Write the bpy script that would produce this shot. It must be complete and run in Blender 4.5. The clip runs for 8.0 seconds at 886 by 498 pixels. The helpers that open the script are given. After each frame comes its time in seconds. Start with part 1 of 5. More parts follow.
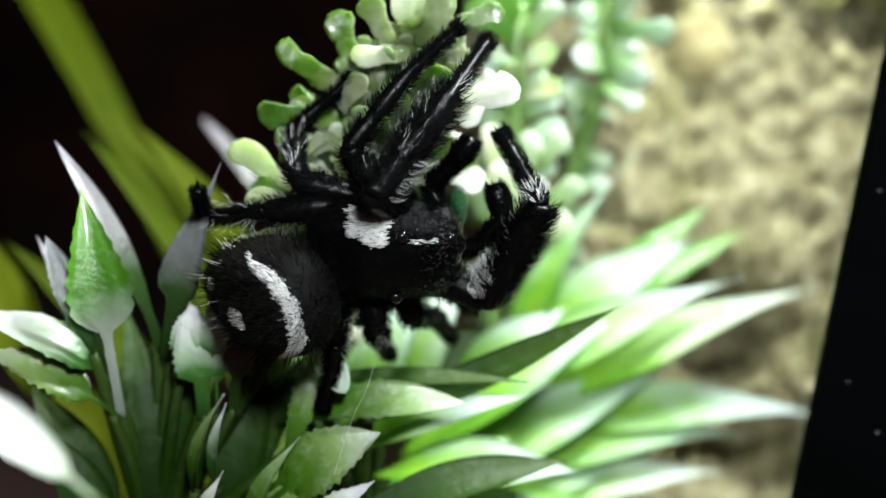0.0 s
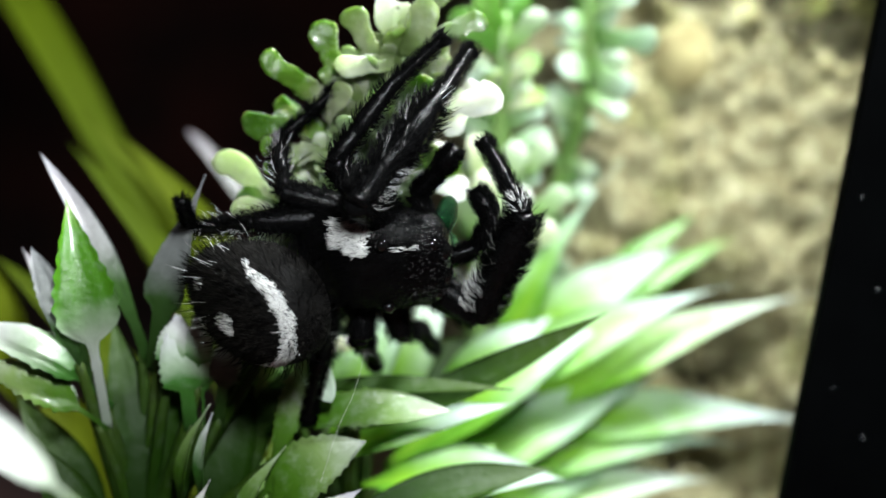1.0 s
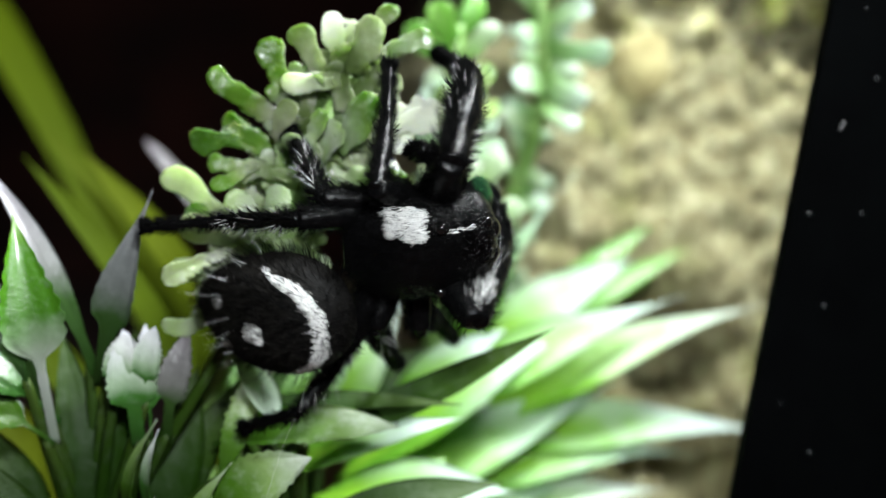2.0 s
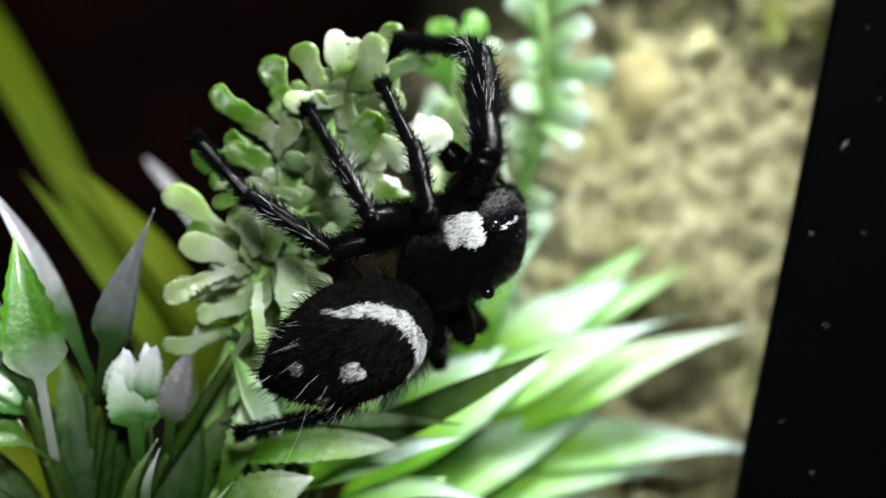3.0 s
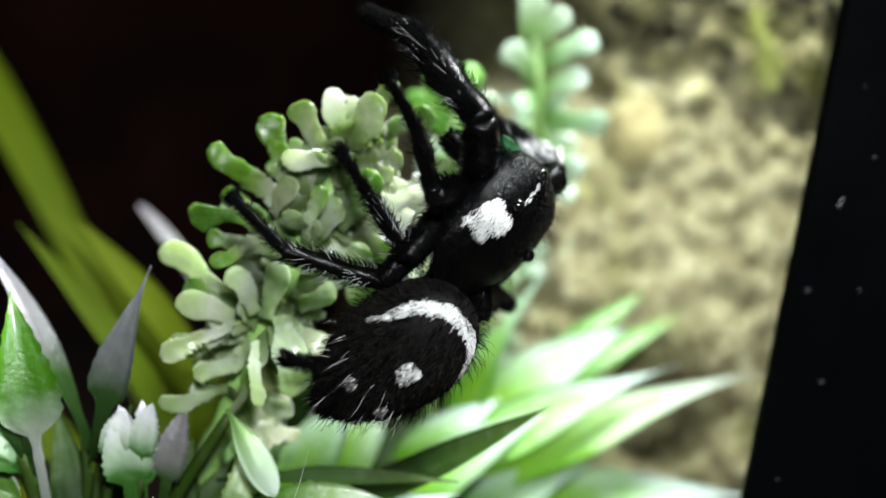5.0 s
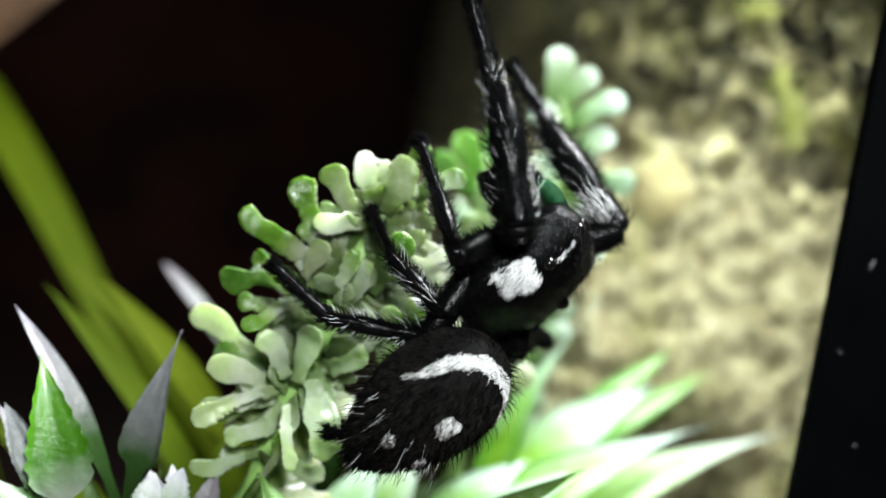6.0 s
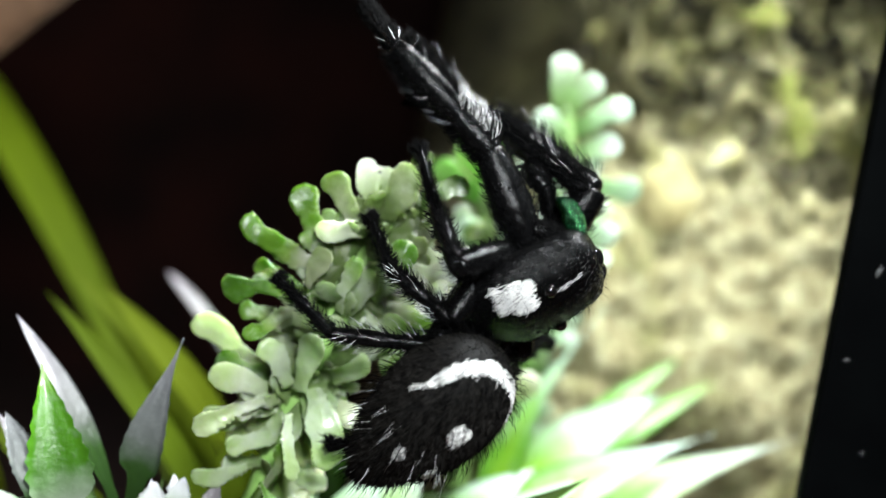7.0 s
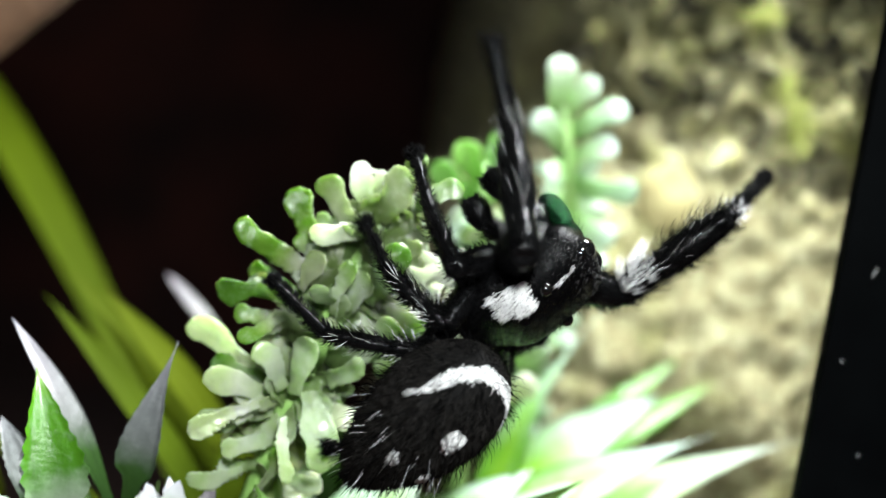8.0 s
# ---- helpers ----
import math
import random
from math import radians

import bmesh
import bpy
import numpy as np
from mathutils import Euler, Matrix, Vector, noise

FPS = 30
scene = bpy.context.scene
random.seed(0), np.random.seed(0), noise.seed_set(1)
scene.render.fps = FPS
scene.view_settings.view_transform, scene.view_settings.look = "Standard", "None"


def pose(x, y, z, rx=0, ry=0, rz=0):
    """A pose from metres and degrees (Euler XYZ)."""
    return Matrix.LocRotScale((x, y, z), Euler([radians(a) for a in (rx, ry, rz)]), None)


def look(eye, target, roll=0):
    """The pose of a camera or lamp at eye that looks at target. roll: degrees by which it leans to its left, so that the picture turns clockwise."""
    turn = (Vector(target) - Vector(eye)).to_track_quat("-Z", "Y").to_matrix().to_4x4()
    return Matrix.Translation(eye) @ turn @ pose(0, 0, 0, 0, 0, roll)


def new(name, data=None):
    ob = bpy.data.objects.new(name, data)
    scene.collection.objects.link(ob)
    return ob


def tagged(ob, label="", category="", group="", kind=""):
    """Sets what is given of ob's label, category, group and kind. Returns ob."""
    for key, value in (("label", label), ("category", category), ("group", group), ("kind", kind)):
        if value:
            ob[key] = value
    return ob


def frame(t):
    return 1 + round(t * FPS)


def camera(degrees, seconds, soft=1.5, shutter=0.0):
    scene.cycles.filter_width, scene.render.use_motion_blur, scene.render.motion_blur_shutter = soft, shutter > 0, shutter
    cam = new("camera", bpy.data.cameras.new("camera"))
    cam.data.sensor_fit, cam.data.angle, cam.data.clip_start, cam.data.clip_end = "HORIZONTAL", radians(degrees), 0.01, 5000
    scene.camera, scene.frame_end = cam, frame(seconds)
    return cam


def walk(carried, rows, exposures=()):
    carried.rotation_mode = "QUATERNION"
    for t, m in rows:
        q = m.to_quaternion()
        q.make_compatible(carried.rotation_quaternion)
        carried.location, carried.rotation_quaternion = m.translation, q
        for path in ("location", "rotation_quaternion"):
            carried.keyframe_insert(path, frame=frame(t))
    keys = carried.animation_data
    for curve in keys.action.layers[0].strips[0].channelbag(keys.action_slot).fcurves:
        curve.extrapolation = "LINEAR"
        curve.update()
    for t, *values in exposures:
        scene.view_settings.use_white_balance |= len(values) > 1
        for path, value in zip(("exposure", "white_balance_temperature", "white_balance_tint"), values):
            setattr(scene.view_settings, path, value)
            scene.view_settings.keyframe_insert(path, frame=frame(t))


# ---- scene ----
from mathutils import Quaternion

MM = 0.001


def V(x, y, z):
    """A place from millimetres."""
    return Vector((x, y, z)) * MM


# ---- the camera and its walk ----
cam = camera(30, 8.0, soft=1.5, shutter=0.5)
cam.data.dof.use_dof = True
cam.data.dof.focus_distance = 0.0615
cam.data.dof.aperture_fstop = 33
walk(cam, [
    (0.0, pose(-0.00050, -0.06543, -0.00368, 86.89, -11.06, 0.37)),
    (0.5, pose(-0.00038, -0.06555, -0.00387, 87.20, -10.90, 0.24)),
    (1.0, pose(-0.00017, -0.06567, -0.00386, 87.46, -10.68, 0.07)),
    (1.2, pose(-0.00021, -0.06565, -0.00367, 87.59, -10.69, 0.07)),
    (1.5, pose(0.00048, -0.06559, -0.00301, 86.86, -10.99, -0.40)),
    (1.7, pose(0.00071, -0.06559, -0.00277, 86.91, -11.00, -0.43)),
    (2.0, pose(0.00129, -0.06584, -0.00246, 87.16, -10.80, -0.31)),
    (2.2, pose(0.00144, -0.06583, -0.00224, 87.31, -10.81, -0.30)),
    (3.3, pose(0.00060, -0.06565, -0.00250, 87.92, -11.00, -0.82)),
    (3.5, pose(0.00070, -0.06566, -0.00248, 87.97, -11.00, -0.86)),
    (4.0, pose(0.00059, -0.06557, -0.00220, 87.88, -11.19, -0.95)),
    (4.2, pose(0.00067, -0.06557, -0.00209, 87.98, -11.20, -0.97)),
    (5.3, pose(-0.00025, -0.06553, -0.00054, 88.79, -11.22, -1.25)),
    (5.5, pose(-0.00033, -0.06551, -0.00064, 89.33, -11.21, -1.06)),
    (6.0, pose(-0.00109, -0.06536, -0.00034, 89.92, -11.18, -0.90)),
    (6.5, pose(-0.00114, -0.06518, -0.00045, 90.52, -11.05, -0.69)),
    (7.0, pose(-0.00065, -0.06495, -0.00032, 90.15, -11.06, -0.42)),
    (7.5, pose(0.00003, -0.06505, -0.00012, 90.36, -10.77, -0.07)),
    (8.0, pose(0.00000, -0.06502, 0.00000, 90.00, -10.91, 0.00)),
], exposures=[(0.0, 0.1), (3.5, 0.0), (5.5, 0.1), (6.5, 0.38), (8.0, 0.48)])

# ---- light: two small assumed lamps, unseen, above the rock and beside the lens ----
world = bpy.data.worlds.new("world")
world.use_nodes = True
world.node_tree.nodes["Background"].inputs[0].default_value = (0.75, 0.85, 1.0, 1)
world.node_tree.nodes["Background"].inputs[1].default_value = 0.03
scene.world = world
# The lamp beside the lens is added as a fill.
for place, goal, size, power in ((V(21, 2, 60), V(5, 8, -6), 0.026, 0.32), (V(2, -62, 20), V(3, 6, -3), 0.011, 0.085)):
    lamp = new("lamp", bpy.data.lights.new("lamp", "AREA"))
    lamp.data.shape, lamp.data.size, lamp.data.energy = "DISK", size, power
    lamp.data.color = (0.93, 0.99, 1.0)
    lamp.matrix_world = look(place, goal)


# ---- materials ----
def material(name):
    m = bpy.data.materials.new(name)
    m.use_nodes = True
    return m, m.node_tree.nodes, m.node_tree.links, m.node_tree.nodes["Principled BSDF"]


def ramp(nodes, links, source, stops):
    r = nodes.new("ShaderNodeValToRGB")
    while len(r.color_ramp.elements) < len(stops):
        r.color_ramp.elements.new(0.5)
    for e, (p, c) in zip(r.color_ramp.elements, stops):
        e.position, e.color = p, (*c, 1)
    links.new(source, r.inputs[0])
    return r.outputs[0]


def noise_of(nodes, links, scale, detail=4, rough=0.6, coords=None):
    n = nodes.new("ShaderNodeTexNoise")
    n.inputs["Scale"].default_value, n.inputs["Detail"].default_value, n.inputs["Roughness"].default_value = scale, detail, rough
    if coords is None:
        coords = nodes.new("ShaderNodeTexCoord").outputs["Object"]
    links.new(coords, n.inputs["Vector"])
    return n.outputs["Fac"]


def bump(nodes, links, height, strength, distance, shader):
    b = nodes.new("ShaderNodeBump")
    b.inputs["Strength"].default_value, b.inputs["Distance"].default_value = strength, distance
    links.new(height, b.inputs["Height"])
    links.new(b.outputs[0], shader.inputs["Normal"])


def mix(nodes, links, fac, a, b, mode="MIX"):
    n = nodes.new("ShaderNodeMix")
    n.data_type, n.blend_type = "RGBA", mode
    for socket, v in ((n.inputs[0], fac), (n.inputs[6], a), (n.inputs[7], b)):
        if isinstance(v, (int, float)):
            socket.default_value = v
        elif isinstance(v, tuple):
            socket.default_value = (*v, 1)
        else:
            links.new(v, socket)
    return n.outputs[2]


def plastic_leaf(name, stops, frost, glow=0.35, rough=0.3, spread=0.22, gloss=0.5, wet=0.0, wax=0.0, reach=0.0, rib=None):
    """Moulded soft plastic: colour runs along the leaf, with a frost of white sprayed unevenly over its outer part; rib: the colour left bare along its middle."""
    m, nodes, links, bsdf = material(name)
    uv = nodes.new("ShaderNodeUVMap").outputs[0]
    split = nodes.new("ShaderNodeSeparateXYZ")
    links.new(uv, split.inputs[0])
    along = split.outputs[0]
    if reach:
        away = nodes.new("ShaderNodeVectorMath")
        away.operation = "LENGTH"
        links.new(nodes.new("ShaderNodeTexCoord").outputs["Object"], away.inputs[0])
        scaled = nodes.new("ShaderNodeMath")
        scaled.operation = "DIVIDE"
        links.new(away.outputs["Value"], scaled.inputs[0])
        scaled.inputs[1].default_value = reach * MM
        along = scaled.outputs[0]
    wide = noise_of(nodes, links, 420, 3)
    info = nodes.new("ShaderNodeObjectInfo")
    add = nodes.new("ShaderNodeMath")
    add.operation = "MULTIPLY_ADD"
    links.new(wide, add.inputs[0])
    add.inputs[1].default_value = spread * 2
    links.new(along, add.inputs[2])
    shift = nodes.new("ShaderNodeMath")
    shift.operation = "SUBTRACT"
    links.new(add.outputs[0], shift.inputs[0])
    shift.inputs[1].default_value = spread
    colour = ramp(nodes, links, shift.outputs[0], stops)
    vary = ramp(nodes, links, info.outputs["Random"], [(0, (0.75, 0.85, 0.7)), (0.5, (1, 1, 1)), (1, (1.1, 1.05, 0.95))])
    colour = mix(nodes, links, 1.0, colour, vary, "MULTIPLY")
    if rib:
        across = nodes.new("ShaderNodeMath")
        across.operation = "PINGPONG"
        links.new(split.outputs[1], across.inputs[0])
        across.inputs[1].default_value = 0.5
        blotch = nodes.new("ShaderNodeMath")
        blotch.operation = "MULTIPLY_ADD"
        links.new(wide, blotch.inputs[0])
        blotch.inputs[1].default_value = 0.5
        links.new(across.outputs[0], blotch.inputs[2])
        bare = ramp(nodes, links, blotch.outputs[0], [(0.46, (0, 0, 0)), (0.68, (0.9, 0.9, 0.9))])
        bare = mix(nodes, links, 1.0, bare, ramp(nodes, links, shift.outputs[0], [(0.3, (1, 1, 1)), (0.78, (0, 0, 0))]), "MULTIPLY")
        colour = mix(nodes, links, bare, colour, rib)
    fine = noise_of(nodes, links, 1600, 5, 0.7)
    spots = ramp(nodes, links, fine, [(0.5, (0, 0, 0)), (0.75, (frost, frost, frost))])
    spots = mix(nodes, links, 1.0, spots, ramp(nodes, links, shift.outputs[0], [(0.3, (0.06, 0.06, 0.06)), (0.6, (1, 1, 1))]), "MULTIPLY")
    colour = mix(nodes, links, spots, colour, (0.72, 0.76, 0.74))
    links.new(colour, bsdf.inputs["Base Color"])
    bsdf.inputs["Roughness"].default_value, bsdf.inputs["Specular IOR Level"].default_value = rough, gloss
    bsdf.inputs["Coat Weight"].default_value, bsdf.inputs["Coat Roughness"].default_value = wet, 0.06
    bump(nodes, links, mix(nodes, links, 0.5, fine, wide), 0.5, 0.0003, bsdf)
    bsdf.inputs["Subsurface Weight"].default_value, bsdf.inputs["Subsurface Scale"].default_value = wax, 0.0006
    bsdf.inputs["Subsurface Radius"].default_value = (0.8, 1.0, 0.5)
    thin = nodes.new("ShaderNodeBsdfTranslucent")
    links.new(colour, thin.inputs[0])
    blend = nodes.new("ShaderNodeMixShader")
    blend.inputs[0].default_value = glow
    links.new(bsdf.outputs[0], blend.inputs[1])
    links.new(thin.outputs[0], blend.inputs[2])
    links.new(blend.outputs[0], nodes["Material Output"].inputs[0])
    return m


def plain(name, a, b, scale, rough, depth=0.0001, strength=0.4, metallic=0.0, gloss=0.5):
    """A two-tone surface with grain."""
    m, nodes, links, bsdf = material(name)
    n = noise_of(nodes, links, scale, 6, 0.65)
    big = noise_of(nodes, links, scale * 0.17, 3)
    c = ramp(nodes, links, n, [(0.3, a), (0.7, b)])
    c = mix(nodes, links, 0.6, c, ramp(nodes, links, big, [(0.35, (0.6, 0.6, 0.6)), (0.65, (1.15, 1.15, 1.15))]), "MULTIPLY")
    links.new(c, bsdf.inputs["Base Color"])
    bsdf.inputs["Roughness"].default_value, bsdf.inputs["Metallic"].default_value = rough, metallic
    bsdf.inputs["Specular IOR Level"].default_value = gloss
    bump(nodes, links, n, strength, depth, bsdf)
    return m


M_BULB = plastic_leaf("soft_plastic_sprig", [(0.0, (0.36, 0.46, 0.2)), (0.4, (0.5, 0.57, 0.38)), (0.72, (0.4, 0.52, 0.22)), (1.0, (0.13, 0.3, 0.04))], 0.2, 0.3, rough=0.25, wet=0.5, wax=0.5)
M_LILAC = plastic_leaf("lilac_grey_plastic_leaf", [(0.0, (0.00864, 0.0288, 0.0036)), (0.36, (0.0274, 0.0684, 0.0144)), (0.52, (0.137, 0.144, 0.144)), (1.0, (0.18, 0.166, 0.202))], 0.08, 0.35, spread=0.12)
# Green base lowered to near black: shade inside the plant is in the colour.
M_FROST = plastic_leaf("frosted_plastic_leaf_shaded_base", [(0.0, (0.012, 0.045, 0.007)), (0.42, (0.04, 0.14, 0.02)), (0.6, (0.3, 0.4, 0.27)), (0.82, (0.58, 0.6, 0.6)), (1.0, (0.5, 0.49, 0.56))], 0.2, 0.3, wet=0.3)
M_GREENTIP = plastic_leaf("green_plastic_leaf_white_heel", [(0.0, (0.255, 0.306, 0.246)), (0.3, (0.391, 0.416, 0.391)), (0.42, (0.306, 0.357, 0.281)), (0.58, (0.0553, 0.178, 0.0102)), (0.85, (0.085, 0.264, 0.0119)), (1.0, (0.162, 0.34, 0.034))], 0.12, 0.4, spread=0.12, wet=0.4)
M_LEAFY = plastic_leaf("green_plastic_leaf_pale_tip", [(0.0, (0.12, 0.34, 0.012)), (0.28, (0.22, 0.5, 0.05)), (0.45, (0.4, 0.61, 0.3)), (0.68, (0.58, 0.71, 0.61)), (1.0, (0.64, 0.73, 0.71))], 0.15, 0.46, spread=0.3, gloss=0.3, rough=0.45, rib=(0.24, 0.5, 0.03))
M_WHITELEAF = plastic_leaf("white_plastic_leaf", [(0.0, (0.3, 0.42, 0.25)), (0.4, (0.64, 0.7, 0.67)), (1.0, (0.7, 0.73, 0.77))], 0.2, 0.35)
# Dark green lowered further: shade among the leaves is put into this colour.
M_DARKLEAF_SHADED = plastic_leaf("shaded_dark_green_plastic_leaf", [(0.0, (0.00364, 0.0137, 0.000682)), (0.5, (0.0114, 0.0341, 0.00182)), (1.0, (0.0319, 0.0592, 0.01))], 0.03, 0.2, rough=0.5, gloss=0.15)
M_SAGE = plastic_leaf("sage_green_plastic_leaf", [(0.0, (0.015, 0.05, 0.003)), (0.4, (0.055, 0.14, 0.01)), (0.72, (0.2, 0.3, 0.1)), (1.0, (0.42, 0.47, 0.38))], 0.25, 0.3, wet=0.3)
M_BLADE = plastic_leaf("yellow_green_plastic_blade", [(0.0, (0.0435, 0.0644, 0.00087)), (0.5, (0.0713, 0.0974, 0.00087)), (1.0, (0.0574, 0.0766, 0.00087))], 0.0, 0.45, rough=0.7, gloss=0.08)
M_VIVID = plastic_leaf("vivid_green_plastic_leaf", [(0.0, (0.12, 0.34, 0.04)), (1.0, (0.25, 0.5, 0.12))], 0.03, 0.4)
M_MINT = plastic_leaf("pale_mint_plastic_sprig", [(0.0, (0.16, 0.32, 0.06)), (0.35, (0.36, 0.55, 0.26)), (1.0, (0.57, 0.68, 0.6))], 0.2, 0.5)
# Root stops are darkened: shade deep inside the sprig is in the colour.
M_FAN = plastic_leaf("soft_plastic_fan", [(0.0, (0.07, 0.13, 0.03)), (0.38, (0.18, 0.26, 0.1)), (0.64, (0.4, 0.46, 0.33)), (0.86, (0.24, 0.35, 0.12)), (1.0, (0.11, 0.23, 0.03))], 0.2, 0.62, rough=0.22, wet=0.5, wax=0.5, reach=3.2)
# The fan colour darkened; dimmer light on the upper leaves is painted in.
M_FAN_SHADED = plastic_leaf("shaded_plastic_fan", [(0.0, (0.05, 0.095, 0.02)), (0.38, (0.12, 0.18, 0.065)), (0.64, (0.29, 0.34, 0.23)), (0.86, (0.16, 0.25, 0.07)), (1.0, (0.085, 0.19, 0.02))], 0.18, 0.58, rough=0.22, wet=0.5, wax=0.5, reach=3.2)
# Pale leaf colour, raised by a fifth in place of light on lower leaves.
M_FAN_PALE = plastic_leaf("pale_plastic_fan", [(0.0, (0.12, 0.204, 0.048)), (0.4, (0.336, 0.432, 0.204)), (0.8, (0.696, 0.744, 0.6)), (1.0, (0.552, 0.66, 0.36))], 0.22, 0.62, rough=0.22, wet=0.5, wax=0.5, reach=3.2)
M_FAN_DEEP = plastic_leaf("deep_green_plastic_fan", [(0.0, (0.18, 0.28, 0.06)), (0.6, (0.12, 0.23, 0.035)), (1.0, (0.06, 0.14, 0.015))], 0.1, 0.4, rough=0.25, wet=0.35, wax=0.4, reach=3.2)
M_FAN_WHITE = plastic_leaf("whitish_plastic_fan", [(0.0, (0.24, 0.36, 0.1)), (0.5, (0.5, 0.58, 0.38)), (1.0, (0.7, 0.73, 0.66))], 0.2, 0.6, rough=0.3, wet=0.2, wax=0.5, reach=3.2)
M_BRIGHT = plastic_leaf("bright_pale_plastic_leaflet", [(0.0, (0.3, 0.52, 0.12)), (0.35, (0.58, 0.72, 0.42)), (1.0, (0.78, 0.83, 0.74))], 0.2, 0.5)
M_TWIG = plastic_leaf("pale_plastic_branchlet", [(0.0, (0.36, 0.46, 0.22)), (1.0, (0.5, 0.58, 0.38))], 0.15, 0.5, wet=0.4)
M_STEM = plain("plastic_stem", (0.09, 0.2, 0.035), (0.24, 0.38, 0.12), 900, 0.4)
M_BLACK = plain("black_frame_plastic", (0.0003, 0.0004, 0.0005), (0.0007, 0.0009, 0.001), 400, 0.7, 0.00005, 0.2, gloss=0.01)
M_EARTH = plain("dark_brown_earth", (0.004, 0.0008, 0.0005), (0.058, 0.011, 0.006), 55, 0.95, 0.001, 0.8)
M_BARK = plain("brown_bark", (0.04, 0.018, 0.008), (0.15, 0.078, 0.038), 120, 0.85, 0.0006, 0.7)
M_CUTICLE = plain("black_glossy_cuticle", (0.0008, 0.0008, 0.0009), (0.0028, 0.0028, 0.003), 2600, 0.22, 0.0001, 0.9, gloss=0.07)
M_LEG = plain("black_leg", (0.0008, 0.0008, 0.0009), (0.003, 0.003, 0.0032), 4500, 0.19, 0.00007, 0.5, gloss=0.1)
M_FUR = plain("black_velvet_fur", (0.001, 0.001, 0.0011), (0.005, 0.0047, 0.0045), 5000, 0.6, 0.00003, 0.6, gloss=0.05)
M_HAIR = plain("black_hair", (0.0004, 0.0004, 0.0005), (0.002, 0.0019, 0.0019), 3000, 0.75, gloss=0.02)
M_PELT = plain("dark_brown_fur", (0.003, 0.0027, 0.0024), (0.013, 0.0115, 0.01), 3000, 0.5, gloss=0.12)
M_WHITEHAIR = plain("white_hair", (0.62, 0.62, 0.62), (0.82, 0.82, 0.8), 3000, 0.5)
M_GREYHAIR = plain("grey_hair", (0.05, 0.05, 0.05), (0.12, 0.12, 0.12), 3000, 0.5)
M_EYE = plain("black_eye", (0.002, 0.002, 0.002), (0.004, 0.004, 0.004), 100, 0.03)
M_JAW = plain("metallic_green_jaw", (0.0003, 0.002, 0.001), (0.003, 0.05, 0.012), 5000, 0.2, 0.00018, 1.0, 0.9, gloss=0.4)
M_DUST = plain("grey_dust", (0.16, 0.16, 0.17), (0.3, 0.3, 0.3), 900, 0.8)
M_SILK = plain("silk", (0.7, 0.7, 0.7), (0.8, 0.8, 0.8), 500, 0.3)


def rock_material():
    """Tan limestone: smooth and pale low down, brown and more strongly mottled further up."""
    m, nodes, links, bsdf = material("mossy_tan_rock")
    coords = nodes.new("ShaderNodeTexCoord").outputs["Object"]
    a = mix(nodes, links, 0.5, noise_of(nodes, links, 700, 5, 0.7), noise_of(nodes, links, 2600, 4, 0.7))
    b = noise_of(nodes, links, 150, 4)
    c = noise_of(nodes, links, 4200, 4, 0.7)
    pale = ramp(nodes, links, a, [(0.38, (0.08, 0.06, 0.026)), (0.46, (0.25, 0.215, 0.1)), (0.53, (0.42, 0.39, 0.21)), (0.62, (0.68, 0.66, 0.43))])
    upper_tone = ramp(nodes, links, a, [(0.43, (0.022, 0.018, 0.008)), (0.48, (0.22, 0.2, 0.085)), (0.53, (0.46, 0.44, 0.22)), (0.6, (0.82, 0.8, 0.54))])
    split = nodes.new("ShaderNodeSeparateXYZ")
    links.new(coords, split.inputs[0])
    height = nodes.new("ShaderNodeMath")
    height.operation = "MULTIPLY_ADD"
    links.new(b, height.inputs[0])
    height.inputs[1].default_value = 0.022
    links.new(split.outputs[2], height.inputs[2])
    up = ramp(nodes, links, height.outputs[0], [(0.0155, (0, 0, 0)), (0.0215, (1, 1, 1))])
    colour = mix(nodes, links, up, pale, upper_tone)
    moss = ramp(nodes, links, a, [(0.4, (0.07, 0.08, 0.012)), (0.62, (0.46, 0.48, 0.1))])
    where = ramp(nodes, links, b, [(0.53, (0, 0, 0)), (0.68, (0.65, 0.65, 0.65))])
    colour = mix(nodes, links, where, colour, moss)
    colour = mix(nodes, links, 0.5, colour, ramp(nodes, links, c, [(0.3, (0.55, 0.55, 0.5)), (0.7, (1.25, 1.25, 1.2))]), "MULTIPLY")
    # Colour only: dark patches stand in for shaded pits, bright ones for lit rock.
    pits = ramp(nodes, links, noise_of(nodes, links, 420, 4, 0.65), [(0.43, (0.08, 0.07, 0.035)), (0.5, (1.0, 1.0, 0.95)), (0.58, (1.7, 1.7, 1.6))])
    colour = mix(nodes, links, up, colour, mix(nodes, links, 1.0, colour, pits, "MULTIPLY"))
    links.new(colour, bsdf.inputs["Base Color"])
    bsdf.inputs["Roughness"].default_value = 0.9
    bump(nodes, links, mix(nodes, links, 0.5, a, c), 0.9, 0.0012, bsdf)
    return m


M_ROCK = rock_material()
M_PEBBLE = plain("pale_yellow_limestone", (0.22, 0.18, 0.07), (0.38, 0.34, 0.16), 900, 0.85, 0.0004, 0.6)
M_MOSS = plain("yellow_green_moss", (0.26, 0.3, 0.05), (0.56, 0.6, 0.18), 1500, 0.9, 0.0003, 0.7)


# ---- shapes ----
def smooth_step(a, b, x):
    t = min(1, max(0, (x - a) / (b - a)))
    return t * t * (3 - 2 * t)


